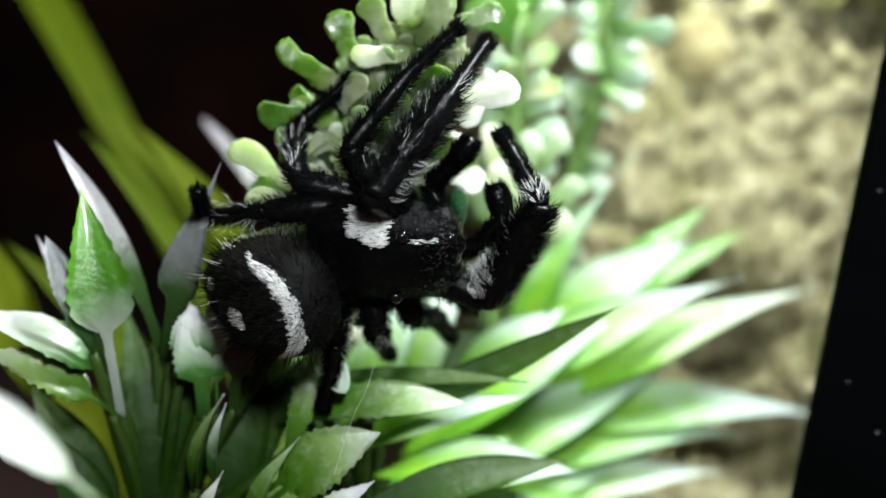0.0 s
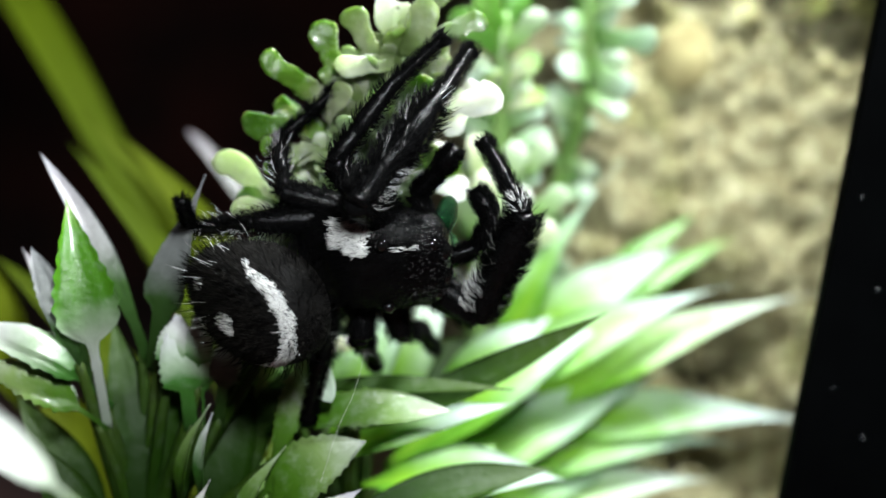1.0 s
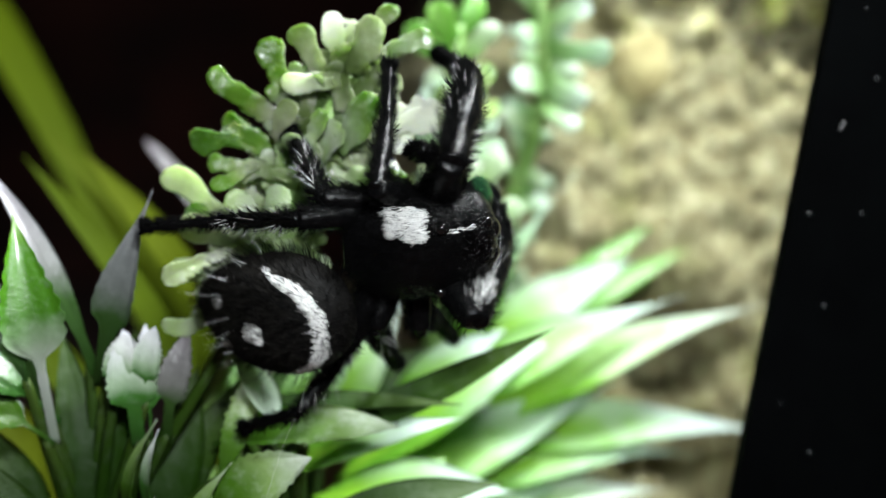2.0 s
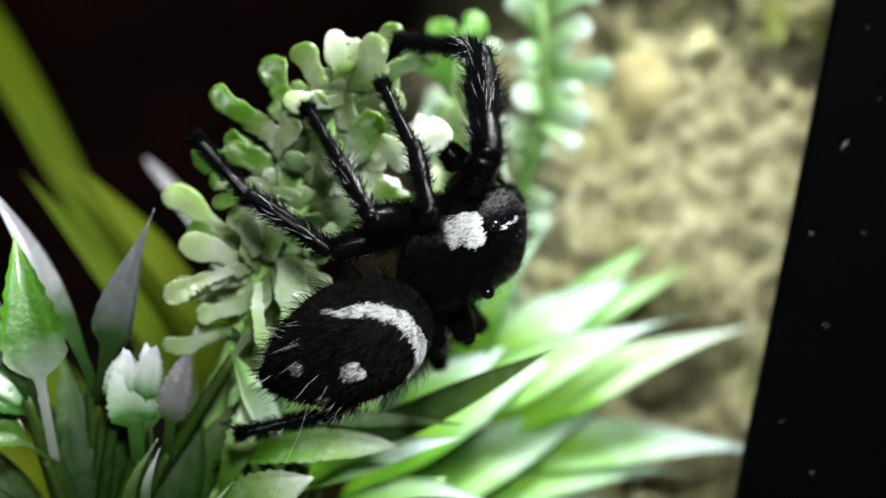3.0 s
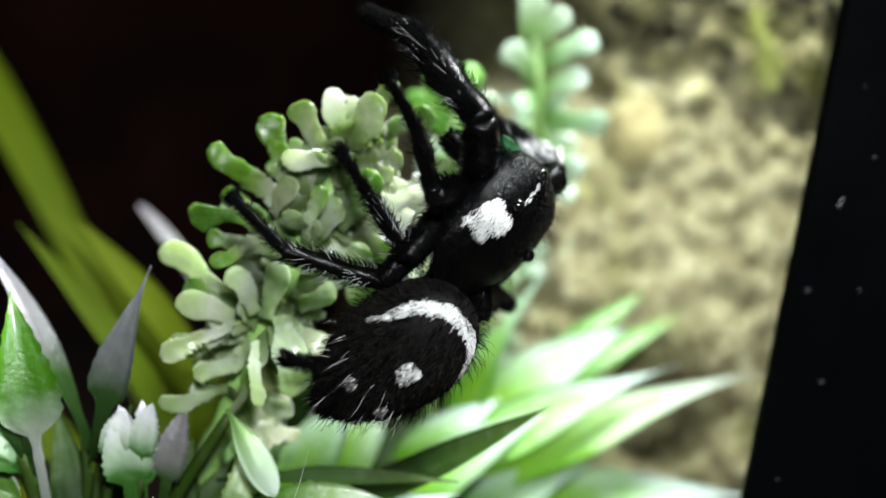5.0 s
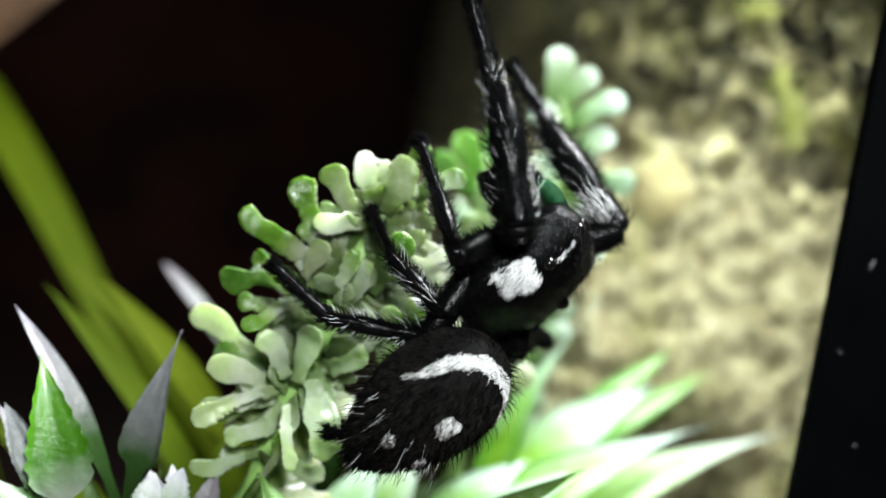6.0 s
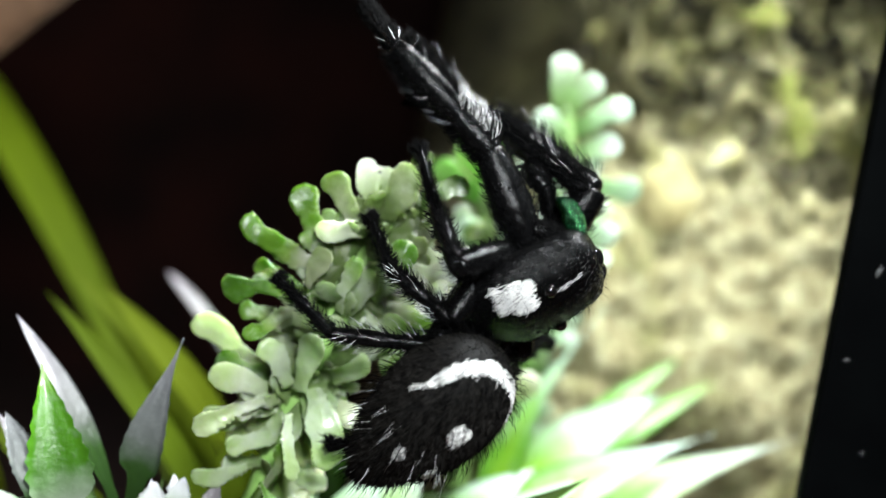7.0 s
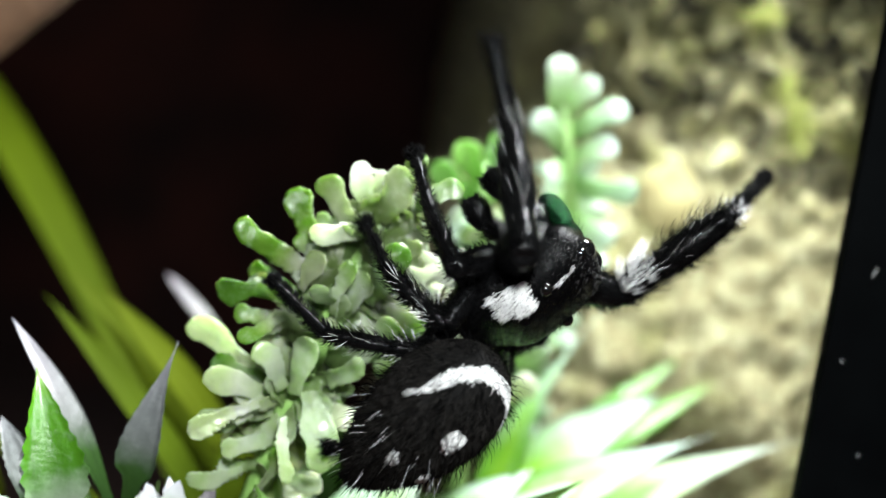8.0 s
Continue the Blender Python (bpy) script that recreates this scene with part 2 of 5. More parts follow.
def mesh_of(name, verts, faces, mat, smooth=True, uvs=None):
    me = bpy.data.meshes.new(name)
    me.from_pydata([tuple(v) for v in verts], [], faces)
    if smooth:
        me.polygons.foreach_set("use_smooth", [True] * len(me.polygons))
    if uvs is not None:
        layer = me.uv_layers.new(name="UVMap")
        for loop in me.loops:
            layer.data[loop.index].uv = uvs[loop.vertex_index]
    me.materials.append(mat)
    me.update()
    return me


def part(name, me, parent, label=""):
    ob = new(name, me)
    ob.parent = parent
    return tagged(ob, label=label)


def thing(name, label, category, group="", at=(0, 0, 0)):
    ob = new(name)
    ob.empty_display_size = 0.002
    ob.location = at
    return tagged(ob, label=label, category=category, group=group)


def box(name, lo, hi, mat, bevel=0.0):
    bm = bmesh.new()
    bmesh.ops.create_cube(bm, size=1)
    lo, hi = Vector(lo), Vector(hi)
    for v in bm.verts:
        v.co = Vector([(lo[i] + hi[i]) / 2 + v.co[i] * (hi[i] - lo[i]) for i in range(3)])
    if bevel:
        bmesh.ops.bevel(bm, geom=bm.edges[:], offset=bevel, segments=3, affect="EDGES", profile=0.6)
    me = bpy.data.meshes.new(name)
    bm.to_mesh(me)
    bm.free()
    me.materials.append(mat)
    return me


def side_of(axis, up):
    x = axis.normalized()
    z = up - x * up.dot(x)
    if z.length < 1e-6:
        z = x.orthogonal()
    z.normalize()
    return x, z.cross(x), z


def leaf(base, tip, width, up, mat, name="leaf", widest=0.45, bend=0.1, fold=0.25, teeth=0.0, thick=0.22, stalk=0.12, twist=0.0, heel=0.0, n=30, m=6, end=1.0, seed=0):
    """A thick pointed leaf from base to tip; width and thick in millimetres, up: the way its face looks."""
    base, tip = Vector(base), Vector(tip)
    axis = tip - base
    length = axis.length
    x, y, z = side_of(axis, Vector(up))
    a = 1.3
    b = a * (1 - widest) / widest * end
    peak = (a / (a + b)) ** a * (b / (a + b)) ** b
    rnd = random.Random(seed + int(length * 1e6))
    verts, uvs, faces = [], [], []
    wave = rnd.uniform(0, 6)
    for side in (1, -1):
        for i in range(n + 1):
            u = i / n
            w = width * MM / 2 * max(u ** a * (1 - u) ** b / peak, stalk * (1 - u) ** 0.7 * (1 if u < 0.6 else 0.5), 0.012)
            if heel and u < heel + 0.04:
                w = max(width * MM / 2 * stalk, w * smooth_step(heel - 0.1, heel + 0.03, u))
            jag = 1 + (teeth * rnd.uniform(0.0, 2.0) * (1 if i % 2 else -0.4) if 0.2 < u < 0.93 and side == 1 else 0)
            if side == 1 and i == 0:
                jags = []
            if side == 1:
                jags.append(jag)
            jag = jags[i]
            centre = base + axis * u + z * (bend * length * math.sin(math.pi * u))
            turn = twist * u
            yy, zz = y * math.cos(turn) + z * math.sin(turn), z * math.cos(turn) - y * math.sin(turn)
            for j in range(m + 1):
                v = j / m * 2 - 1
                edge = 1 - abs(v) ** 3
                ripple = 0.06 * w * math.sin(9 * u + wave + 2 * v) * abs(v)
                verts.append(centre + yy * (w * v * (jag if abs(v) > 0.9 else 1)) + zz * (fold * w * abs(v) + ripple + side * thick * MM / 2 * (0.15 + 0.85 * edge) * (0.35 + 0.65 * math.sin(math.pi * min(1, u + 0.15)))))
                uvs.append((u, j / m))
    row, sheet = m + 1, (n + 1) * (m + 1)
    for i in range(n):
        for j in range(m):
            k = i * row + j
            faces.append((k, k + row, k + row + 1, k + 1))
            k += sheet
            faces.append((k, k + 1, k + row + 1, k + row))
    for i in range(n):
        for j in (0, m):
            k = i * row + j
            f = (k, k + sheet, k + sheet + row, k + row)
            faces.append(f if j == m else f[::-1])
    for j in range(m):
        faces.append((j, j + 1, j + 1 + sheet, j + sheet))
        k = n * row + j
        faces.append((k, k + sheet, k + sheet + 1, k + 1))
    return mesh_of(name, verts, faces, mat, True, uvs)


def tube(points, radii, mat, name="stem", sides=8, flat=1.0, up=Vector((0, -1, 0)), squash=None):
    """A closed tube through the points (smoothed), radii in millimetres."""
    pts, rad = [], []
    steps = 5
    k = len(points)
    for i in range(k - 1):
        p0, p1, p2, p3 = points[max(i - 1, 0)], points[i], points[i + 1], points[min(i + 2, k - 1)]
        for s in range(steps + (i == k - 2)):
            t = s / steps
            pts.append(0.5 * ((2 * p1) + (p2 - p0) * t + (2 * p0 - 5 * p1 + 4 * p2 - p3) * t * t + (3 * p1 - p0 - 3 * p2 + p3) * t ** 3))
            rad.append((radii[i] * (1 - t) + radii[i + 1] * t) * MM)
    verts, uvs, faces = [], [], []
    for i, (p, r) in enumerate(zip(pts, rad)):
        d = pts[min(i + 1, len(pts) - 1)] - pts[max(i - 1, 0)]
        x, y, z = side_of(d, up)
        for j in range(sides):
            g = 2 * math.pi * j / sides
            verts.append(p + y * (r * math.cos(g)) + z * (r * flat * math.sin(g)))
            uvs.append((i / (len(pts) - 1), j / sides))
    for i in range(len(pts) - 1):
        for j in range(sides):
            a, b = i * sides + j, i * sides + (j + 1) % sides
            faces.append((a, b, b + sides, a + sides))
    faces.append(tuple(range(sides))[::-1])
    faces.append(tuple((len(pts) - 1) * sides + j for j in range(sides)))
    return mesh_of(name, verts, faces, mat, True, uvs)


def bulb(base, tip, width, mat, up=(0, -1, 0), neck=0.62, flat=0.3, bend=0.08, name="leaflet", rings=14, sides=12):
    """A fleshy spoon-shaped leaflet, cupped and uneven, swelling towards its round end; width in millimetres."""
    base, tip = Vector(base), Vector(tip)
    axis = tip - base
    rnd = random.Random(int(base.x * 1e7) * 31 + int(tip.z * 1e7))
    x, y, z = side_of(axis, Vector(up) + Vector((rnd.gauss(0, .3), 0, rnd.gauss(0, .3))))
    cup, sway, wave, waist = rnd.uniform(-0.1, 0.55), rnd.uniform(-0.12, 0.12), rnd.uniform(0, 6), rnd.uniform(0, 0.22)
    thumb, place = (rnd.uniform(0.15, 0.45), rnd.choice((-1, 1))) if rnd.random() < 0.4 else (0, 1)
    verts, uvs, faces = [], [], []
    e = min(0.42, width * MM / 2 / axis.length * 0.95)
    for i in range(rings + 1):
        u = 1 - (1 - i / rings) ** 1.5
        s = min(1, max(0, (u - 0.1) / 0.6))
        s = s * s * (3 - 2 * s)
        w = width * MM / 2 * (neck + (1 - neck) * s)
        if u > 1 - e:
            w *= math.sqrt(max(0.003, 1 - ((u - 1 + e) / e) ** 2))
        if 0.4 < u < 0.74:
            w *= 1 - waist * math.sin((u - 0.4) / 0.34 * math.pi)
        c = base + axis * u + z * (bend * axis.length * math.sin(math.pi * u * 0.9)) + y * (sway * axis.length * math.sin(2.6 * u))
        bulge = 1 + thumb * math.exp(-((u - 0.5) / 0.13) ** 2)
        for j in range(sides):
            g = 2 * math.pi * j / sides
            lump = 1 + 0.08 * math.sin(6 * u + 2 * g + wave) + 0.07 * math.sin(11 * u + wave * 2.3) * math.cos(g)
            across = w * math.cos(g) * lump * (bulge if math.cos(g) * place > 0 else 1)
            verts.append(c + y * across + z * (w * flat * math.sin(g) * lump + cup * w * (math.cos(g) ** 2 - 0.4)))
            uvs.append((u, j / sides))
    for i in range(rings):
        for j in range(sides):
            a, b = i * sides + j, i * sides + (j + 1) % sides
            faces.append((a, b, b + sides, a + sides))
    faces.append(tuple(range(sides))[::-1])
    faces.append(tuple(rings * sides + j for j in range(sides)))
    return mesh_of(name, verts, faces, mat, True, uvs)


def ball(name, centre, r, mat, squash=(1, 1, 1), seg=14):
    bm = bmesh.new()
    bmesh.ops.create_uvsphere(bm, u_segments=seg, v_segments=seg - 4, radius=1)
    for v in bm.verts:
        v.co = Vector([centre[i] + v.co[i] * r * squash[i] for i in range(3)]) * MM
    me = bpy.data.meshes.new(name)
    bm.to_mesh(me)
    bm.free()
    for f in me.polygons:
        f.use_smooth = True
    me.materials.append(mat)
    return me


# ---- the tank ----
FLOOR = -0.042
for name, lo, hi, label, category in (
        ("floor", (-0.3, -0.2, FLOOR - 0.004), (0.12, 0.3, FLOOR), "dark brown earth floor of the tank", "floor"),
        ("wall_back", (-0.3, 0.3, FLOOR), (0.12, 0.304, 0.2), "dark brown back wall of the tank", "wall"),
        ("wall_front", (-0.3, -0.204, FLOOR), (0.12, -0.2, 0.2), "dark front wall of the tank", "wall"),
        ("wall_left", (-0.304, -0.204, FLOOR), (-0.3, 0.304, 0.2), "dark brown side wall of the tank", "wall"),
        ("wall_right", (0.12, -0.204, FLOOR), (0.124, 0.304, 0.2), "dark brown side wall of the tank", "wall"),
        ("ceiling", (-0.304, -0.204, 0.2), (0.124, 0.304, 0.204), "dark lid over the tank", "ceiling")):
    tagged(new(name, box(name, lo, hi, M_EARTH)), label, category, kind="structure")
EDGE = V(16.47, 4, 2.98)
post = tagged(new("frame_post", box("frame_post", (EDGE.x, EDGE.y, FLOOR), (EDGE.x + 0.016, EDGE.y + 0.0012, 0.2), M_BLACK, 0.0002)), "upright black plastic post of the tank frame", "frame", kind="structure")


def dust():
    """Pale specks and short curled fibres on the front of the post."""
    rnd = random.Random(4)
    verts, faces = [], []
    for x, z, reach, turn, curl in ((17.82, 2.2, 0.46, 1.25, 0.3), (19.4, -1.08, 0.38, 0.9, 3.0), (17.23, -1.48, 0.06, 0.5, 0.2), (18.9, 4.6, 0.05, 1.0, 0.2), (17.9, 7.4, 0.05, 2.0, 0.2),
                                    (18.6, -5.2, 0.06, 0.3, 0.2), (17.6, -9.6, 0.05, 1.2, 0.2), (19.3, -11.5, 0.07, 2.2, 0.2)):
        p, n = V(x, 3.975, z), 7
        for i in range(n):
            w = 0.022 * MM * (0.5 + math.sin(math.pi * (i + 0.3) / n)) * rnd.uniform(0.6, 1.2)
            a = turn + curl * math.sin(i * 1.5)
            side = Vector((math.sin(a), 0, -math.cos(a)))
            verts += [p - side * w, p - Vector((0, 0.03 * MM, 0)), p + side * w]
            p = p + Vector((math.cos(a), 0, math.sin(a))) * (reach * MM / (n - 1))
        k = len(verts) - 3 * n
        for i in range(n - 1):
            faces += [(k + 3 * i, k + 3 * i + 1, k + 3 * i + 4, k + 3 * i + 3), (k + 3 * i + 1, k + 3 * i + 2, k + 3 * i + 5, k + 3 * i + 4)]
    tagged(new("dust", mesh_of("dust", verts, faces, M_DUST)), "pale dust specks and fibres on the black post", "dust", kind="stuff")


dust()


def rock_wall():
    """The rough mossy slab behind the plants, with pits and a pale round stone in it."""
    x0, x1, z0, z1, nx, nz = V(-3.98, 27, -0.77).x, 0.05, FLOOR, 0.07, 190, 230
    pits = [(V(10.94, 25, 12.12), 0.0015, 0.02), (V(9.59, 25, 13.79), 0.0012, 0.003), (V(4.33, 25, 13.8), 0.0018, 0.012), (V(12.76, 25, 14.84), 0.0012, 0.013), (V(18.63, 25, 16.15), 0.0014, 0.015),
            (V(20.7, 25, 8.07), 0.0011, 0.01), (V(12.5, 25, 8.98), 0.0012, 0.003), (V(9.4, 25, 7.12), 0.0011, 0.007), (V(15.18, 25, 10.01), 0.0008, 0.002), (V(15.97, 25, -10.36), 0.0026, 0.005),
            (V(16.16, 25, -11.15), 0.0024, 0.005), (V(18.23, 25, -16.81), 0.003, 0.005)]
    low, high = V(14.94, 25, 6.36).z, V(13.25, 25, 15.12).z
    verts, faces = [], []
    rnd = random.Random(12)
    pits += [(Vector((rnd.uniform(x0 + 0.012, x1), 0, rnd.uniform(-0.02, 0.02))), rnd.uniform(0.0005, 0.0012), rnd.uniform(0.0003, 0.001)) for _ in range(30)]
    pits += [(Vector((rnd.uniform(0.002, 0.024), 0, rnd.uniform(0.0065, 0.02))), rnd.uniform(0.0004, 0.0008), rnd.uniform(0.0008, 0.0026)) for _ in range(60)]
    for k in range(nz + 1):
        for i in range(nx + 1):
            x, z = x0 + (x1 - x0) * i / nx, z0 + (z1 - z0) * k / nz
            p = Vector((x * 260, 3.7, z * 260))
            y = 0.0262 - 0.00045 * noise.fractal(p, 0.8, 2.1, 6) - (0.0005 + 0.0006 * smooth_step(0.004, 0.008, z)) * noise.fractal(p * 5.3, 0.7, 2.2, 4)
            for c, r, deep in pits:
                q = ((x - c.x) ** 2 + (z - c.z) ** 2) / (r * r) * (1 + 0.5 * noise.noise(p * 6))
                y += deep * math.exp(-q * 1.2)
            rear = smooth_step(0.004, 0.01, z)
            y += (0.05 + 0.06 * rear) * max(0, 1 - (x - x0) / (0.013 + 0.0055 * rear)) ** 2
            lean = min(1.5, max(0, (z - low) / (high - low)))
            y -= 0.0012 * lean ** 2 - 0.12 * min(0, z - low)
            verts.append((x + 0.0008 * noise.noise(Vector((z * 300, 0, 0))) * (i < 3), y, z))
    for k in range(nz):
        for i in range(nx):
            a = k * (nx + 1) + i
            faces.append((a, a + 1, a + nx + 2, a + nx + 1))
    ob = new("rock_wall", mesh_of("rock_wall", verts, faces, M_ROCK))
    solid = ob.modifiers.new("thickness", "SOLIDIFY")
    solid.thickness, solid.offset = 0.004, -1
    tagged(ob, "rough tan rock slab with moss and dark pits", "rock wall", kind="structure")
    pebble = ball("pebble", (0, 0, 0), 1, M_PEBBLE, (1, 1, 1), 22)
    for v in pebble.vertices:
        k = 1 + 0.14 * noise.noise(v.co * 1400) + 0.05 * noise.noise(v.co * 4000)
        v.co = Vector((v.co.x * 1.65, v.co.y * 0.7, v.co.z * 1.9)) * k
    part("pebble", pebble, ob, "pale yellow round stone set in the rock").location = V(11.63, 25.9, 5.04)
    verts, faces = [], []
    for i in range(210):
        u = rnd.random()
        if i < 170:
            c = V(16.3, 0, 12.5).lerp(V(18.0, 0, 8.9), u) + V(0.5 * math.sin(3 * u), 0, 0) + V(rnd.gauss(0, 0.5 - 0.2 * u), 0, rnd.gauss(0, 0.4))
        else:
            c = V(14.7, 0, 15.6) + V(rnd.gauss(0, 0.5), 0, rnd.gauss(0, 0.35))
        c.y = (25.7 - 1.3 * min(1.5, max(0, (c.z / MM - 6.4) / 8.8)) ** 2) * MM - abs(rnd.gauss(0, 0.15)) * MM
        r, k = rnd.uniform(0.08, 0.2) * MM, len(verts)
        for d in ((1, 0, 0), (-1, 0, 0), (0, 1, 0), (0, -1, 0), (0, 0, 1), (0, 0, -1)):
            verts.append(c + Vector(d) * r * rnd.uniform(0.6, 1.2))
        faces += [(k + x, k + y, k + z) for x, y, z in ((0, 2, 4), (2, 1, 4), (1, 3, 4), (3, 0, 4), (2, 0, 5), (1, 2, 5), (3, 1, 5), (0, 3, 5))]
    tagged(part("moss", mesh_of("moss", verts, faces, M_MOSS), ob, "yellow-green tuft of moss"), kind="stuff")



rock_wall()

bark = thing("bark_piece", "reddish brown piece of bark in the dark corner", "bark")
part("slab", tube([V(-33.57, 14, 2.36), V(-27.94, 13, 6.32), V(-24.46, 12, 9.52), V(-21.86, 12, 12.7), V(-18.52, 14, 18.46)], [5.2, 5.2, 5.0, 5.0, 5.0], M_BARK, "slab", 14, 0.45), bark)
part("branch", tube([V(-33.57, 14, 2.36), V(-41.22, 30, -9.9), V(-33.89, 30, -54.79)], [3, 3.5, 4], M_BARK, "branch", 12), bark)

# ---- the fleshy sprig on which the spider sits ----
sprig = thing("plastic_sprig", "pale green plastic sprig of fleshy rounded leaflets under the spider", "artificial plant")
SPRIG_STEM = [V(-4.97, 8, -38.04), V(-6.18, 4, -15.82), V(-5.61, 2, -11.32), V(-4.74, 1, -6.87), V(-3.78, 0.8, -3.45), V(-2.96, 0.8, -0.55), V(-2.45, 0.8, 0.93)]
part("stem", tube(SPRIG_STEM, [0.7, 0.6, 0.55, 0.55, 0.5, 0.4, 0.3], M_STEM), sprig)
LUMPS = bpy.data.textures.new("lumps", "CLOUDS")
LUMPS.noise_scale, LUMPS.noise_depth = 0.0011, 2


def fused(ob, iterations=3):
    """Runs the lobes of one moulded leaf together into a single soft skin."""
    fuse = ob.modifiers.new("fuse", "REMESH")
    fuse.mode, fuse.voxel_size, fuse.use_smooth_shade = "VOXEL", 0.07 * MM, True
    soft = ob.modifiers.new("soften", "SMOOTH")
    soft.factor, soft.iterations = 0.5, iterations + 2
    uneven = ob.modifiers.new("uneven", "DISPLACE")
    uneven.texture, uneven.texture_coords, uneven.strength, uneven.mid_level = LUMPS, "GLOBAL", 0.2 * MM, 0.5
    return ob


def nearest_on(stem, p):
    best = None
    for q, r in zip(stem, stem[1:]):
        u = min(1, max(0, (p - q).dot(r - q) / (r - q).length_squared))
        f = q.lerp(r, u)
        if best is None or (f - p).length < (best - p).length:
            best = f
    return best


def moulded_leaf(parent, stem, lobes, mat):
    """One leaf of several lobes that share a broad base at the stem; lobes are (base, tip, width in mm)."""
    root = nearest_on(stem, sum((lobe[0] for lobe in lobes), Vector()) / len(lobes))
    verts, faces = [], []
    for base, tip, w in lobes:
        hub = base.lerp(root, 0.75)
        for me in (bulb(base, tip, w * 1.15, mat, neck=0.55, flat=0.16), bulb(hub, base.lerp(tip, 0.45), w * 1.1, mat, neck=0.75, flat=0.12, bend=0.0)):
            k = len(verts)
            verts.extend(v.co - root for v in me.vertices)
            faces.extend(tuple(i + k for i in f.vertices) for f in me.polygons)
            bpy.data.meshes.remove(me)
    ob = fused(part("leaf", mesh_of("leaf", verts, faces, mat), parent))
    ob.location = root


def lobed_leaf(parent, p, d, size, width, lobes, rnd, mats):
    """A thick leaf of round lobes that run together into one soft base, built along its own x axis."""
    x, y, z = side_of(d, Vector((rnd.uniform(-0.5, 0.5), -1, rnd.uniform(-0.3, 0.6))))
    verts, faces = [], []

    def take(me):
        k = len(verts)
        verts.extend(v.co.copy() for v in me.vertices)
        faces.extend(tuple(i + k for i in f.vertices) for f in me.polygons)
        bpy.data.meshes.remove(me)

    mat = rnd.choice(mats)
    up = Vector((0, 0, 1))
    take(bulb(V(0, 0, 0), V(size * 0.75, rnd.gauss(0, 0.1), 0), width * rnd.uniform(2.0, 2.7), mat, up=up, neck=0.4, flat=0.17))
    turn = rnd.uniform(0.7, 1.0)
    for q in range(lobes):
        a = ((q + rnd.uniform(-0.25, 0.25)) / (lobes - 1) - 0.5) * 2 * turn
        start = V(size * (0.5 - 0.3 * abs(a)), size * 0.12 * a, 0)
        reach = size * rnd.uniform(0.45, 0.7)
        take(bulb(start, start + V(reach * math.cos(a), reach * math.sin(a), rnd.gauss(0.1, 0.22) * size), width * rnd.uniform(0.75, 1.2), mat, up=up, neck=0.55, flat=0.17, bend=rnd.uniform(-0.05, 0.15)))
    fused(part("leaf", mesh_of("leaf", verts, faces, mat), parent)).matrix_local = Matrix.Translation(p) @ Matrix((x, y, z)).transposed().to_4x4()


def fill_sprig(parent, stem, count, seed, mats, length, width, from_u, back, fan=1):
    """More leaflets all round a stem, in small fans on short branchlets."""
    rnd = random.Random(seed)
    for i in range(count):
        u = from_u + (1 - from_u) * (i + rnd.random()) / count
        f = u * (len(stem) - 1)
        k = min(int(f), len(stem) - 2)
        p = stem[k].lerp(stem[k + 1], f - k)
        ahead = (stem[k + 1] - stem[k]).normalized()
        out = Vector((rnd.gauss(0, 1), rnd.uniform(-0.15, 1) * back, rnd.gauss(0, 1)))
        out = (out - ahead * out.dot(ahead)).normalized()
        d = (out + ahead * rnd.uniform(0.1, 0.8)).normalized()
        size = length * rnd.uniform(0.75, 1.2) * (1.15 - 0.4 * u)
        if fan == 1:
            part("leaflet", bulb(p, p + d * size * MM, width * rnd.uniform(0.8, 1.15), rnd.choice(mats), up=(rnd.uniform(-0.5, 0.5), -1, rnd.uniform(-0.3, 0.6)), bend=rnd.uniform(0, 0.2)), parent)
            continue
        lobed_leaf(parent, p, d, size, width, fan, rnd, mats)


